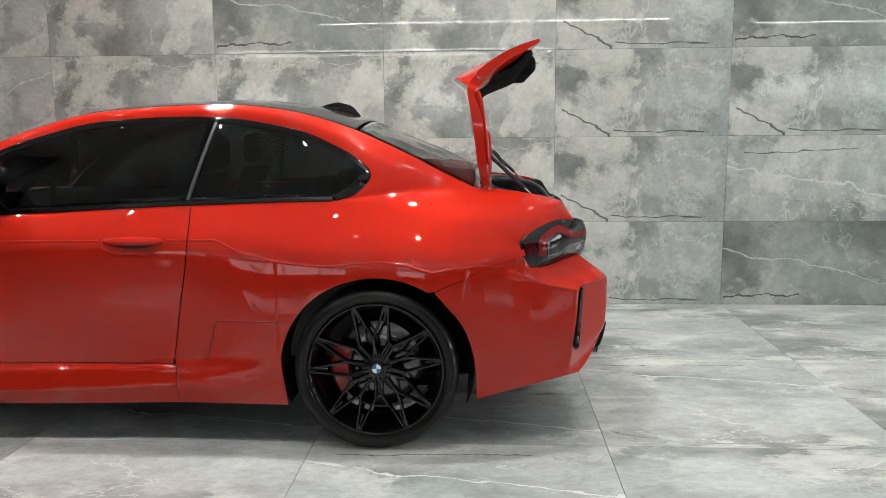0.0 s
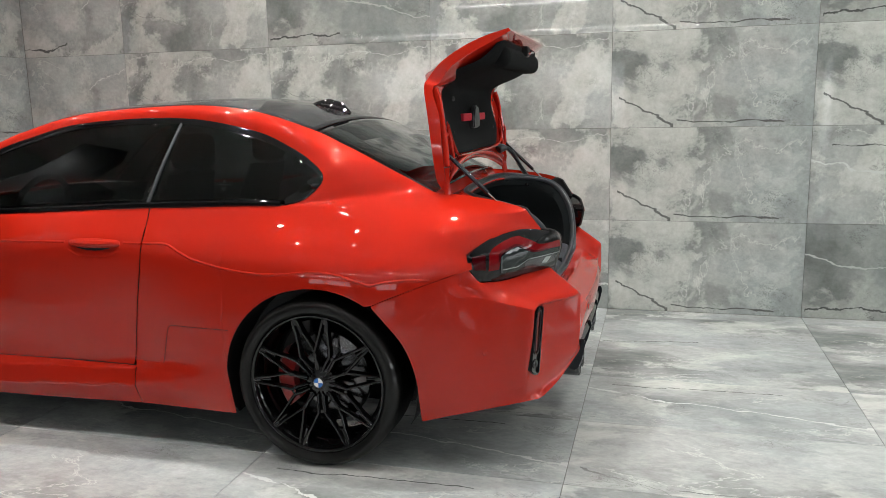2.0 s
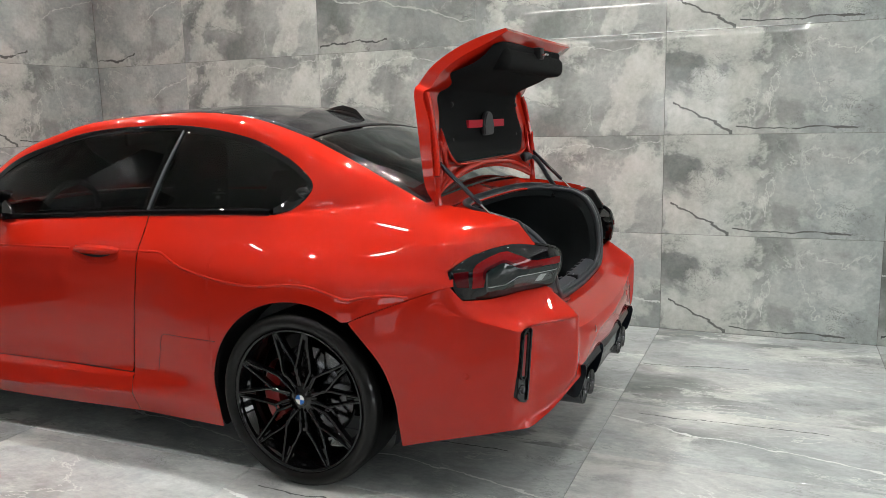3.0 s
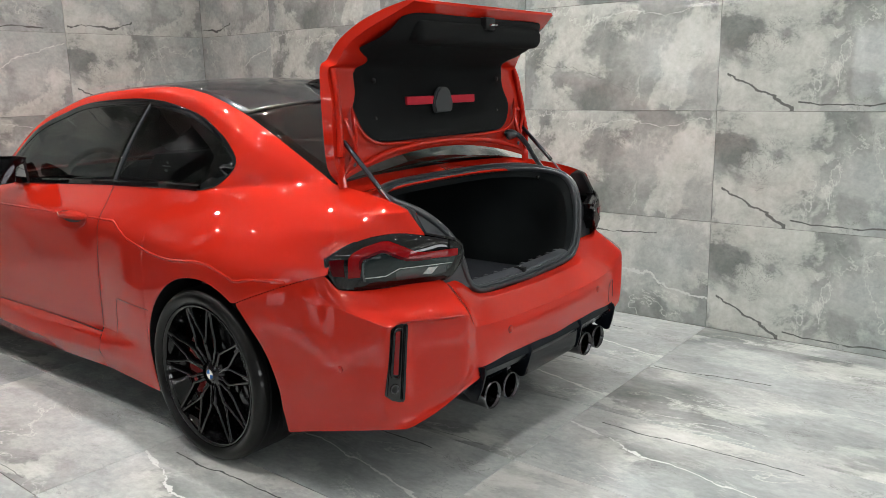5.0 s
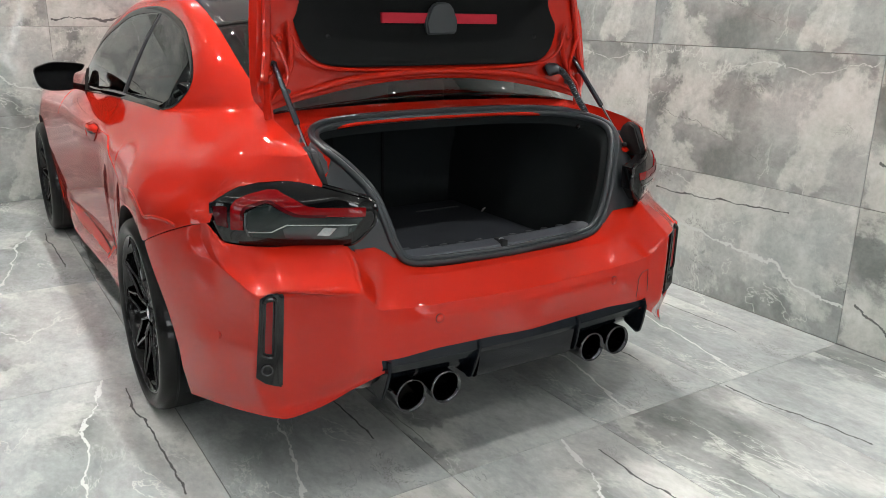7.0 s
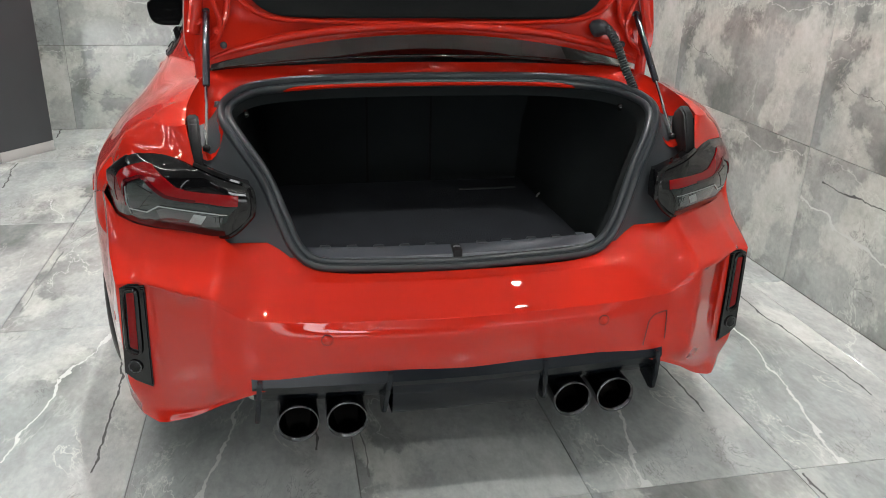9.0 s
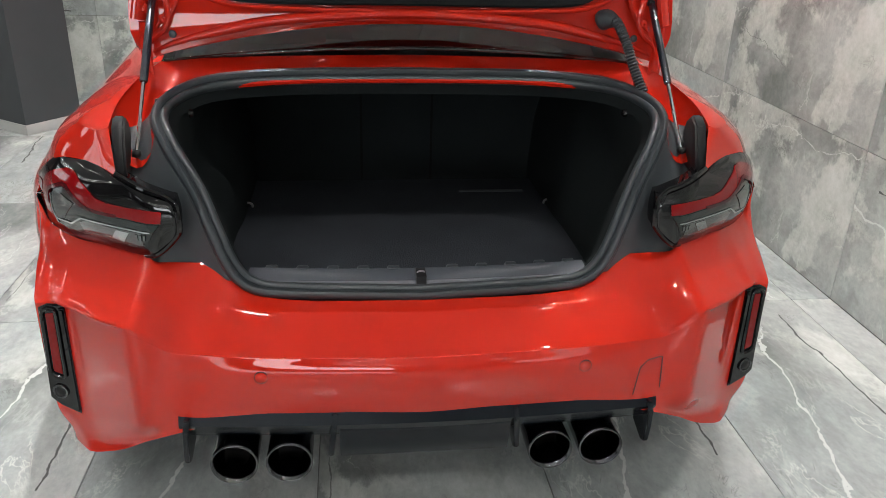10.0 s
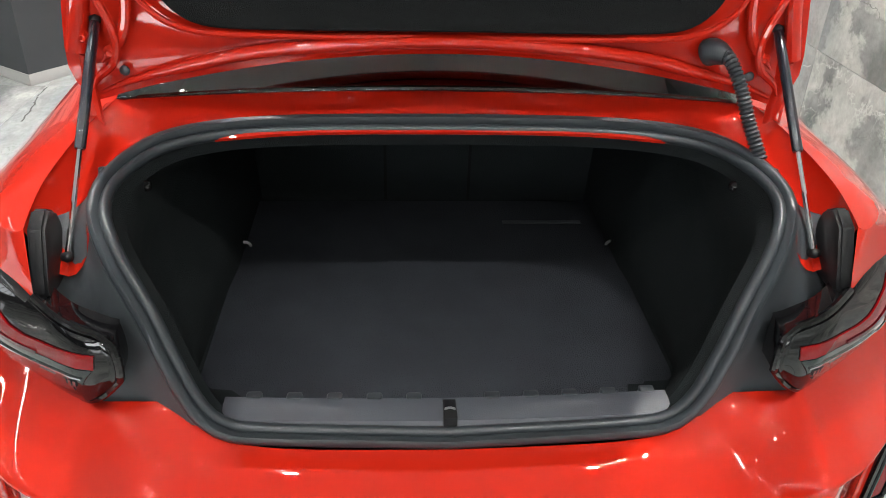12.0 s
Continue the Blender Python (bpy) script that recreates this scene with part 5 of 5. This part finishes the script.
# painted gutter round the upper half of the opening
def make_gutter():
    inner = [Vector(p) for p in loop_shift(-.008, -.004)[:31]]
    edge = [(.398, 0, 1.080), (.395, .25, 1.076), (.385, .45, 1.068)] + [(x, float(DECK[0](x)) + .002, float(DECK[1](x)) - .001) for x in (.40, .45, .5, .55, .6, .65, .70)]
    outer = [Vector(p) for p in spline(edge + [(.738, .6210, 1.013), (.774, .6195, .9995)], 31)]
    rows = []
    for s in np.linspace(0, 1, 9):
        dip = math.sin(math.pi * s) ** 0.7
        rows.append([tuple(p.lerp(q, s) - Vector((0, 0, dip * (.030 * min(1, i / 8) + .048 * max(0, (i - 18) / 12))))) for i, (p, q) in enumerate(zip(inner, outer))])
    return grid(rows)


both("boot_gutter", make_gutter, RED, recalc=True)
part("inner_header", tube(spline([(.492, -.40, 1.026), (.478, -.25, 1.033), (.475, 0, 1.035), (.478, .25, 1.033), (.492, .40, 1.026)], 30), .0085, 8), RED, car)


# plain dark trims beside the opening, under the lamps
def make_trim():
    inner = [Vector(p) for p in loop_shift(-.008, -.002)[26:45]]
    outer = [Vector(p) for p in spline([(.700, .606, .985), (.735, .606, .945), (.775, .600, .880), (.815, .580, .810), (.846, .552, .738)], 19)]
    rows = []
    for s in np.linspace(0, 1, 8):
        rows.append([tuple(p.lerp(q, s) + Vector((-.62, 0, -.78)) * (.022 * math.sin(math.pi * s * .9))) for p, q in zip(inner, outer)])
    return grid(rows)


both("boot_side_trim", make_trim, GREY_PLASTIC, "grained dark grey plastic trim", recalc=True)


def make_pad():
    bm = bmesh.new()
    prof = [(.700, .975), (.710, .998), (.742, 1.017), (.779, 1.004), (.831, .921), (.815, .905), (.722, .898), (.704, .93)]
    for off in (-.018, .007):
        bm.faces.new([bm.verts.new((x, .616 - (x - .70) * .13 + off, z)) for x, z in prof])
    bm.verts.ensure_lookup_table()
    k = len(prof)
    for i in range(k):
        j = (i + 1) % k
        bm.faces.new([bm.verts[i], bm.verts[j], bm.verts[k + j], bm.verts[k + i]])
    bmesh.ops.recalc_face_normals(bm, faces=bm.faces)
    bmesh.ops.bevel(bm, geom=bm.edges[:], offset=.0045, segments=3, affect="EDGES")
    return bm


both("end_pad", make_pad, SATIN_BLACK, angle=85)

# ---------------------------------------------------------------- boot lid, standing open
SKIN = [(.440, 1.072, .612), (.424, 1.128, .643), (.405, 1.26, .637), (.388, 1.38, .625), (.374, 1.46, .611), (.352, 1.505, .600), (.305, 1.547, .580), (.335, 1.568, .575),
        (.40, 1.597, .565), (.50, 1.637, .545), (.60, 1.671, .505), (.684, 1.700, .462)]
BACK = [(.455, 1.077, .605), (.458, 1.138, .636), (.446, 1.25, .630), (.436, 1.36, .617), (.432, 1.44, .598), (.436, 1.475, .592), (.446, 1.495, .575), (.474, 1.515, .565),
        (.515, 1.540, .560), (.57, 1.575, .535), (.64, 1.630, .498), (.692, 1.690, .458)]


ROUND = {5: .3, 6: 1.0, 7: .85, 8: .5, 9: .2}     # how far the corners of each row of the lid draw in


def lid_point(rows, k, v, arch=True):
    x, z, w = rows[k]
    lift = .085 * (1 - v * v) if (arch and k == 0) else (.035 * (1 - v * v) if arch and k == 1 else 0)
    f = ROUND.get(k, 0) * abs(v) ** 3
    bulge = .018 if rows is SKIN else .040
    p = (x - bulge * (1 - v * v) * (1 if k < 7 else .2) + .075 * f, v * w, z + lift - .042 * f)
    if rows is BACK and k >= 4:      # towards its sides the lid is only a thin flange
        skin = Vector(lid_point(SKIN, k, v, arch))
        gap = Vector(p) - skin
        thin = skin + gap.normalized() * min(.030, gap.length)
        p = tuple(Vector(p).lerp(thin, .85 * abs(v) ** 4))
    return p


lid = new("boot_lid")
lid.parent = car
vs = np.sin(np.linspace(-math.pi / 2, math.pi / 2, 41))
bm = bmesh.new()
outer = [[lid_point(SKIN, k, v) for v in vs] for k in range(len(SKIN))]
inner = [[lid_point(BACK, k, v) for v in vs] for k in range(len(BACK))]


def finer(rows, n=3):
    a = np.array(rows)
    q = np.concatenate([2 * a[:1] - a[1:2], a, 2 * a[-1:] - a[-2:-1]])
    out = []
    for k in range(len(a) - 1):
        for s in np.linspace(0, 1, n, endpoint=False):
            w, x, y, z = q[k:k + 4]
            out.append(0.5 * (2 * x + (y - w) * s + (2 * w - 5 * x + 4 * y - z) * s**2 + (3 * x - w - 3 * y + z) * s**3))
    return [[tuple(p) for p in r] for r in out] + [[tuple(p) for p in a[-1]]]


outer_f, inner_f = finer(outer), finer(inner)
grid(outer_f, bm)
grid(inner_f, bm, flip=True)
grid([[r[0] for r in outer_f], [r[0] for r in inner_f]], bm)
grid([[r[-1] for r in outer_f], [r[-1] for r in inner_f]], bm, flip=True)
grid([outer_f[0], inner_f[0]], bm)
grid([outer_f[-1], inner_f[-1]], bm, flip=True)
bmesh.ops.remove_doubles(bm, verts=bm.verts, dist=1e-4)
bmesh.ops.recalc_face_normals(bm, faces=bm.faces)
part("lid_shell", bm, RED, lid, angle=40)

# pressed ribs of the lid's inner panel
for s in (-1, 1):
    path = spline([(.462, s * .615, 1.165), (.452, s * .600, 1.25), (.436, s * .590, 1.36), (.424, s * .585, 1.43), (.410, s * .580, 1.47)], 24)
    part("pressed_rib", tube(path, [.013] * 24, 10, squash=1.4), RED, lid)
    path = spline([(.468, s * .575, 1.15), (.462, s * .535, 1.20), (.452, s * .525, 1.27), (.444, s * .530, 1.34)], 20)
    part("pressed_rib", tube(path, [.010 * min(1, .2 + min(i, 19 - i) / 5) for i in range(20)], 10), RED, lid)
    # bead round the trim and the raised hinge plate with its folded outline
    path = spline([(.430, s * .02, 1.188), (.446, s * .30, 1.192), (.462, s * .43, 1.205), (.462, s * .50, 1.25), (.452, s * .535, 1.33)], 30)
    part("pressed_bead", tube(path, [.006 * min(1, .3 + (29 - i) / 8) for i in range(30)], 8), RED, lid)
    path = spline([(.466, s * .588, 1.30), (.470, s * .560, 1.24), (.472, s * .546, 1.19), (.472, s * .556, 1.150), (.470, s * .585, 1.125), (.466, s * .600, 1.10)], 30)
    part("hinge_plate", tube(path, [.007 * min(1, .2 + min(i, 29 - i) / 6) for i in range(30)], 8), RED, lid)
path = spline([(.452, -.592, 1.092), (.455, -.545, 1.112), (.452, -.46, 1.135), (.440, -.30, 1.165), (.430, 0, 1.182), (.440, .30, 1.165), (.452, .46, 1.135), (.455, .545, 1.112), (.452, .592, 1.092)], 60)
part("pressed_rib", tube(path, [.012 * min(1, .25 + min(i, 59 - i) / 12) for i in range(60)], 12), RED, lid)


def trim_rows():
    """Felt-covered inner trim, following the lid's bend."""
    prof = [(.447, 1.200, .330), (.460, 1.206, .395), (.460, 1.222, .440), (.455, 1.255, .475), (.448, 1.305, .498), (.443, 1.35, .506), (.438, 1.40, .508), (.442, 1.445, .506), (.456, 1.477, .508), (.485, 1.497, .512),
            (.53, 1.515, .520), (.58, 1.535, .512), (.625, 1.562, .496), (.655, 1.60, .474), (.672, 1.645, .448), (.662, 1.662, .436)]
    rows = []
    for k, (x, z, w) in enumerate(prof):
        row = []
        for v in vs:
            edge = 1 - abs(v) ** 8
            dish = .026 * (1 - v * v) ** 1.2 * (1 if 2 <= k <= 8 else .3)
            fall = float(np.interp(k, [0, 4, 9, 11, 15], [.010, .012, .070, .065, .025]))
            row.append((x - dish - fall * (1 - edge), v * w, z + max(0, fall - .012) * .40 * (1 - edge)))
        rows.append(row)
    return finer(rows)


trim = part("lid_trim", grid(trim_rows()), FELT, lid, "black felt lid trim", recalc=True, angle=80)
strap = part("warning_strap", box(.414, .434, -.209, .239, 1.334, 1.367, .003), STRAP, lid, "red fabric case strapped to the lid")
bm = bmesh.new()
prof = [(-.044, 1.298), (.066, 1.301), (.072, 1.338), (.052, 1.388), (.030, 1.402), (-.010, 1.402), (-.032, 1.386), (-.054, 1.338)]
for x in (.424, .446):
    bm.faces.new([bm.verts.new((x, y, z)) for y, z in prof])
bm.verts.ensure_lookup_table()
for i in range(len(prof)):
    j = (i + 1) % len(prof)
    bm.faces.new([bm.verts[i], bm.verts[j], bm.verts[len(prof) + j], bm.verts[len(prof) + i]])
bmesh.ops.recalc_face_normals(bm, faces=bm.faces)
bmesh.ops.bevel(bm, geom=bm.edges[:], offset=.006, segments=3, affect="EDGES")
part("strap_holder", bm, GREY_PLASTIC, lid, "dark grey plastic holder flap")
for y, z in ((-.40, 1.29), (.40, 1.29), (-.20, 1.235), (.22, 1.235), (-.40, 1.43), (.40, 1.43)):
    ob = part("trim_clip", lathe([(0, .006), (.009, .005), (.011, 0)], 16, axis="x"), SATIN_BLACK, lid)
    ob.location = (.443 - .02 * (1 - (y / .5) ** 2), y, z)
part("lock_bulge", box(.578, .677, -.405, .405, 1.552, 1.640, .034, 5), FELT, lid)
part("lock", box(.655, .69, -.03, .03, 1.612, 1.66, .006), SATIN_BLACK, lid)
part("lock_hook", tube(spline([(.685, -.016, 1.625), (.708, -.016, 1.63), (.708, .016, 1.63), (.685, .016, 1.625)], 12), .004, 8), CHROME, lid)


# gas struts
def make_strut(s):
    st = new("gas_strut")
    st.parent = car
    a, b = Vector((.451, s * .580, 1.216)), Vector((.747, s * .580, .938))
    m = a.lerp(b, .56)
    part("cylinder", tube([a, a.lerp(b, .02), m, m.lerp(b, .02)], [.005, .0088, .0088, .0075], 16), STRUT, st, "dark blue-black gas cylinder")
    part("rod", tube([m, b], .0042, 10), CHROME, st, "polished steel rod")
    for p in (a, b):
        part("ball_joint", lathe([(.0, -.009), (.006, -.008), (.0088, 0), (.006, .008), (0, .009)], 14), SATIN_BLACK, st).location = p


make_strut(-1)
make_strut(1)

# corrugated cable hose to the lid
path = spline([(.462, .478, 1.178), (.50, .485, 1.175), (.535, .500, 1.135), (.560, .515, 1.085), (.592, .535, 1.030)], 60)
hose = part("cable_hose", tube(path, [.0112 + .0016 * math.cos(i * math.pi) for i in range(60)], 12), RUBBER, car, "corrugated black rubber cable hose", angle=70)
part("hose_boot", tube(spline([(.455, .455, 1.172), (.468, .468, 1.180), (.490, .483, 1.178)], 8), [.020, .024, .024, .023, .022, .020, .017, .014], 14), RUBBER, hose)


# lid hinges
for s in (-1, 1):
    path = spline([(.47, s * .600, 1.02), (.46, s * .605, 1.06), (.455, s * .607, 1.11), (.455, s * .605, 1.16)], 14)
    part("hinge_arm", tube(path, .016, 10, squash=.6), RED, car)

# ---------------------------------------------------------------- cabin, seen through the glass
part("cabin_floor", box(-2.3, -.22, -.70, .70, .26, .30), FELT, car)
part("parcel_shelf", box(-.35, .36, -.54, .54, .985, .995), FELT, car)
part("rear_bulkhead", box(-.28, -.22, -.60, .60, .30, .985, .02), FELT, car)
part("door_card", box(-1.95, -.85, -.765, -.735, .34, .965, .01), LEATHER, car)
part("door_card", box(-1.95, -.85, .735, .765, .34, .965, .01), LEATHER, car)
part("rear_side_panel", box(-.85, -.1, -.745, -.715, .34, 1.0, .01), LEATHER, car)
part("rear_side_panel", box(-.85, -.1, .715, .745, .34, 1.0, .01), LEATHER, car)
part("dashboard", box(-2.25, -1.78, -.72, .72, .66, .97, .05, 3), LEATHER, car)


def make_seat(x, y, tall):
    s = new("front_seat" if tall else "rear_seat")
    s.parent = car
    w = .25
    part("seat_cushion", box(x - .28, x + .20, y - w, y + w, .38, .54, .05, 3), LEATHER, s)
    rows = []
    for v in np.linspace(0, 1, 10):
        hw = w * (1 - .35 * max(0, v - .6) / .4)
        cx, cz = x + .16 + .20 * v, .50 + (.62 if tall else .42) * v
        rows.append([(cx + .06 * math.cos(a) - .03 * (abs(math.sin(a)) ** 3), y + hw * math.sin(a), cz) for a in np.linspace(0, 2 * math.pi, 20, endpoint=False)])
    bm = grid(rows, close=True)
    bm.faces.new([bm.verts.new(p) for p in rows[-1]])
    part("backrest", bm, LEATHER, s, recalc=True)
    z = 1.13 if tall else .93
    part("headrest", box(x + .30, x + .41, y - .13, y + .13, z, z + .17, .045, 3), LEATHER, s)
    return s


for y in (-.37, .37):
    make_seat(-1.18, y, True)
    make_seat(-.66, y * .95, False)
steer = part("steering_wheel", tube([(-1.72 + .06 * math.sin(a), -.37 + .18 * math.cos(a), .93 + .17 * math.sin(a)) for a in np.linspace(0, 2 * math.pi, 36, endpoint=False)], .016, 10, closed=True), LEATHER, car, "black leather steering wheel")
part("steering_boss", box(-1.75, -1.70, -.43, -.31, .87, .98, .02), LEATHER, steer)
part("interior_mirror", box(-1.56, -1.53, -.12, .12, 1.27, 1.33, .012), SATIN_BLACK, car)

# small window sticker: bars of unreadable print
st = new("window_sticker")
st.parent = car
for dx, z, w, h in ((0, 1.112, .006, .010), (0, 1.098, .030, .005), (0, 1.082, .010, .012)):
    yy = -(.748 - (z - 1.02) * .40)
    part("sticker_bar", box(-.470 + dx - w, -.470 + dx + w, yy - .001, yy + .001, z - h / 2, z + h / 2), WHITE, st)

# bolts and bump stops on the lid and in the gutter
for s in (-1, 1):
    plug = part("rubber_plug", lathe([(0, .003), (.006, .0028), (.0085, .001), (.009, 0)], 16, axis="x"), RUBBER, lid, "black rubber plug")
    plug.location = (.462, s * .543, 1.134)
    for x, y, z in ((.470, .558, 1.168), (.462, .600, 1.190), (.448, .560, 1.290)):
        ob = part("bolt", lathe([(0, .006), (.003, .006), (.0045, .008), (.006, .0075), (.0065, .003), (.0105, .002), (.0115, 0)], 18, axis="x"), RED, lid)
        ob.location = (x, s * y, z)
    for x, z in ((.600, 1.022),):
        ob = part("bump_stop", lathe([(0, .014), (.006, .013), (.007, .006), (.009, 0)], 14, axis="z"), RUBBER, car)
        ob.location = (x, s * .560, z - .018)

# ---------------------------------------------------------------- tiles
def tile_mesh(name, w, h, t, material):
    bm = box(-w / 2, w / 2, -h / 2, h / 2, -t, 0, 0.0012, 1)
    me = bpy.data.meshes.new(name)
    bm.to_mesh(me)
    bm.free()
    me.materials.append(material)
    return me


def lay(meshes, parent, m, pick):
    ob = new("tile", meshes[pick % len(meshes)])
    ob.parent = parent
    ob.matrix_world = m


JOINT = 0.0022
wall_tiles = [tile_mesh("wall_tile", TILE_L - JOINT, TILE_H - JOINT, .0095, m) for m in MARBLES]
floor_tiles = [tile_mesh("floor_tile", TILE_L - JOINT, TILE_H - JOINT, .0055, m) for m in FLOOR_MARBLES]
rng = random.Random(7)
for i in range(-4, 10):
    for k in range(5):
        x, z = TILE_X0 + (i + .5) * TILE_L, (k + .5) * TILE_H
        if x - TILE_L / 2 < WALL_X - .01:
            continue
        pick = 4 if (i, k) in ((-2, 3), (-2, 4), (-1, 4), (1, 4), (1, 3), (-4, 3), (2, 1), (1, 0)) else 3 if i in (-3, -2, -1) and k in (1, 2, 3) else 0 if i == 0 or (i, k) == (1, 2) else 1 if (i, k) in ((1, 1), (-3, 3), (-1, 0)) else rng.randrange(4)
        lay(wall_tiles, wall_long, pose(x, WALL_Y, z, 90), pick)
strip_w = TILE_X0 - 3 * TILE_L - WALL_X
if strip_w > 0.02:
    strip = [tile_mesh("wall_tile", strip_w - JOINT, TILE_H - JOINT, .0095, m) for m in MARBLES]
    for k in range(5):
        lay(strip, wall_long, pose(WALL_X + strip_w / 2, WALL_Y, (k + .5) * TILE_H, 90), rng.randrange(4))
for j in range(4):
    for k in range(5):
        lay(wall_tiles, wall_end, pose(WALL_X, WALL_Y - (j + .5) * TILE_L, (k + .5) * TILE_H, 90, 0, 90), rng.randrange(4))
for i in range(-4, 6):
    for j in range(-9, 2):
        x, y = TILE_X0 + (i + .5) * TILE_L, TILE_Y0 + (j + .5) * TILE_H
        if x > WALL_X:
            lay(floor_tiles, floor, pose(x, y, 0), rng.randrange(4))
far = [bmesh.new() for _ in FLOOR_MARBLES]
for i in range(-8, 11):
    for j in range(-23, 2):
        if -4 <= i < 6 and j >= -9 or (i < -4 and j > -7):
            continue
        x, y = TILE_X0 + (i + .5) * TILE_L, TILE_Y0 + (j + .5) * TILE_H
        h, w = TILE_H / 2 - JOINT / 2, TILE_L / 2 - JOINT / 2
        box(x - w, x + w, y - h, y + h, -.0055, 0, bm=far[rng.randrange(4)])
for bm, m in zip(far, FLOOR_MARBLES):
    tagged(part("far_floor_tiles", bm, m, floor), kind="stuff")
edge_w = WALL_Y - TILE_Y0 - 2 * TILE_H
edge_tiles = [tile_mesh("floor_tile", TILE_L - JOINT, edge_w - JOINT, .0055, m) for m in FLOOR_MARBLES]
for i in range(-4, 6):
    lay(edge_tiles, floor, pose(TILE_X0 + (i + .5) * TILE_L, WALL_Y - edge_w / 2, 0), rng.randrange(4))
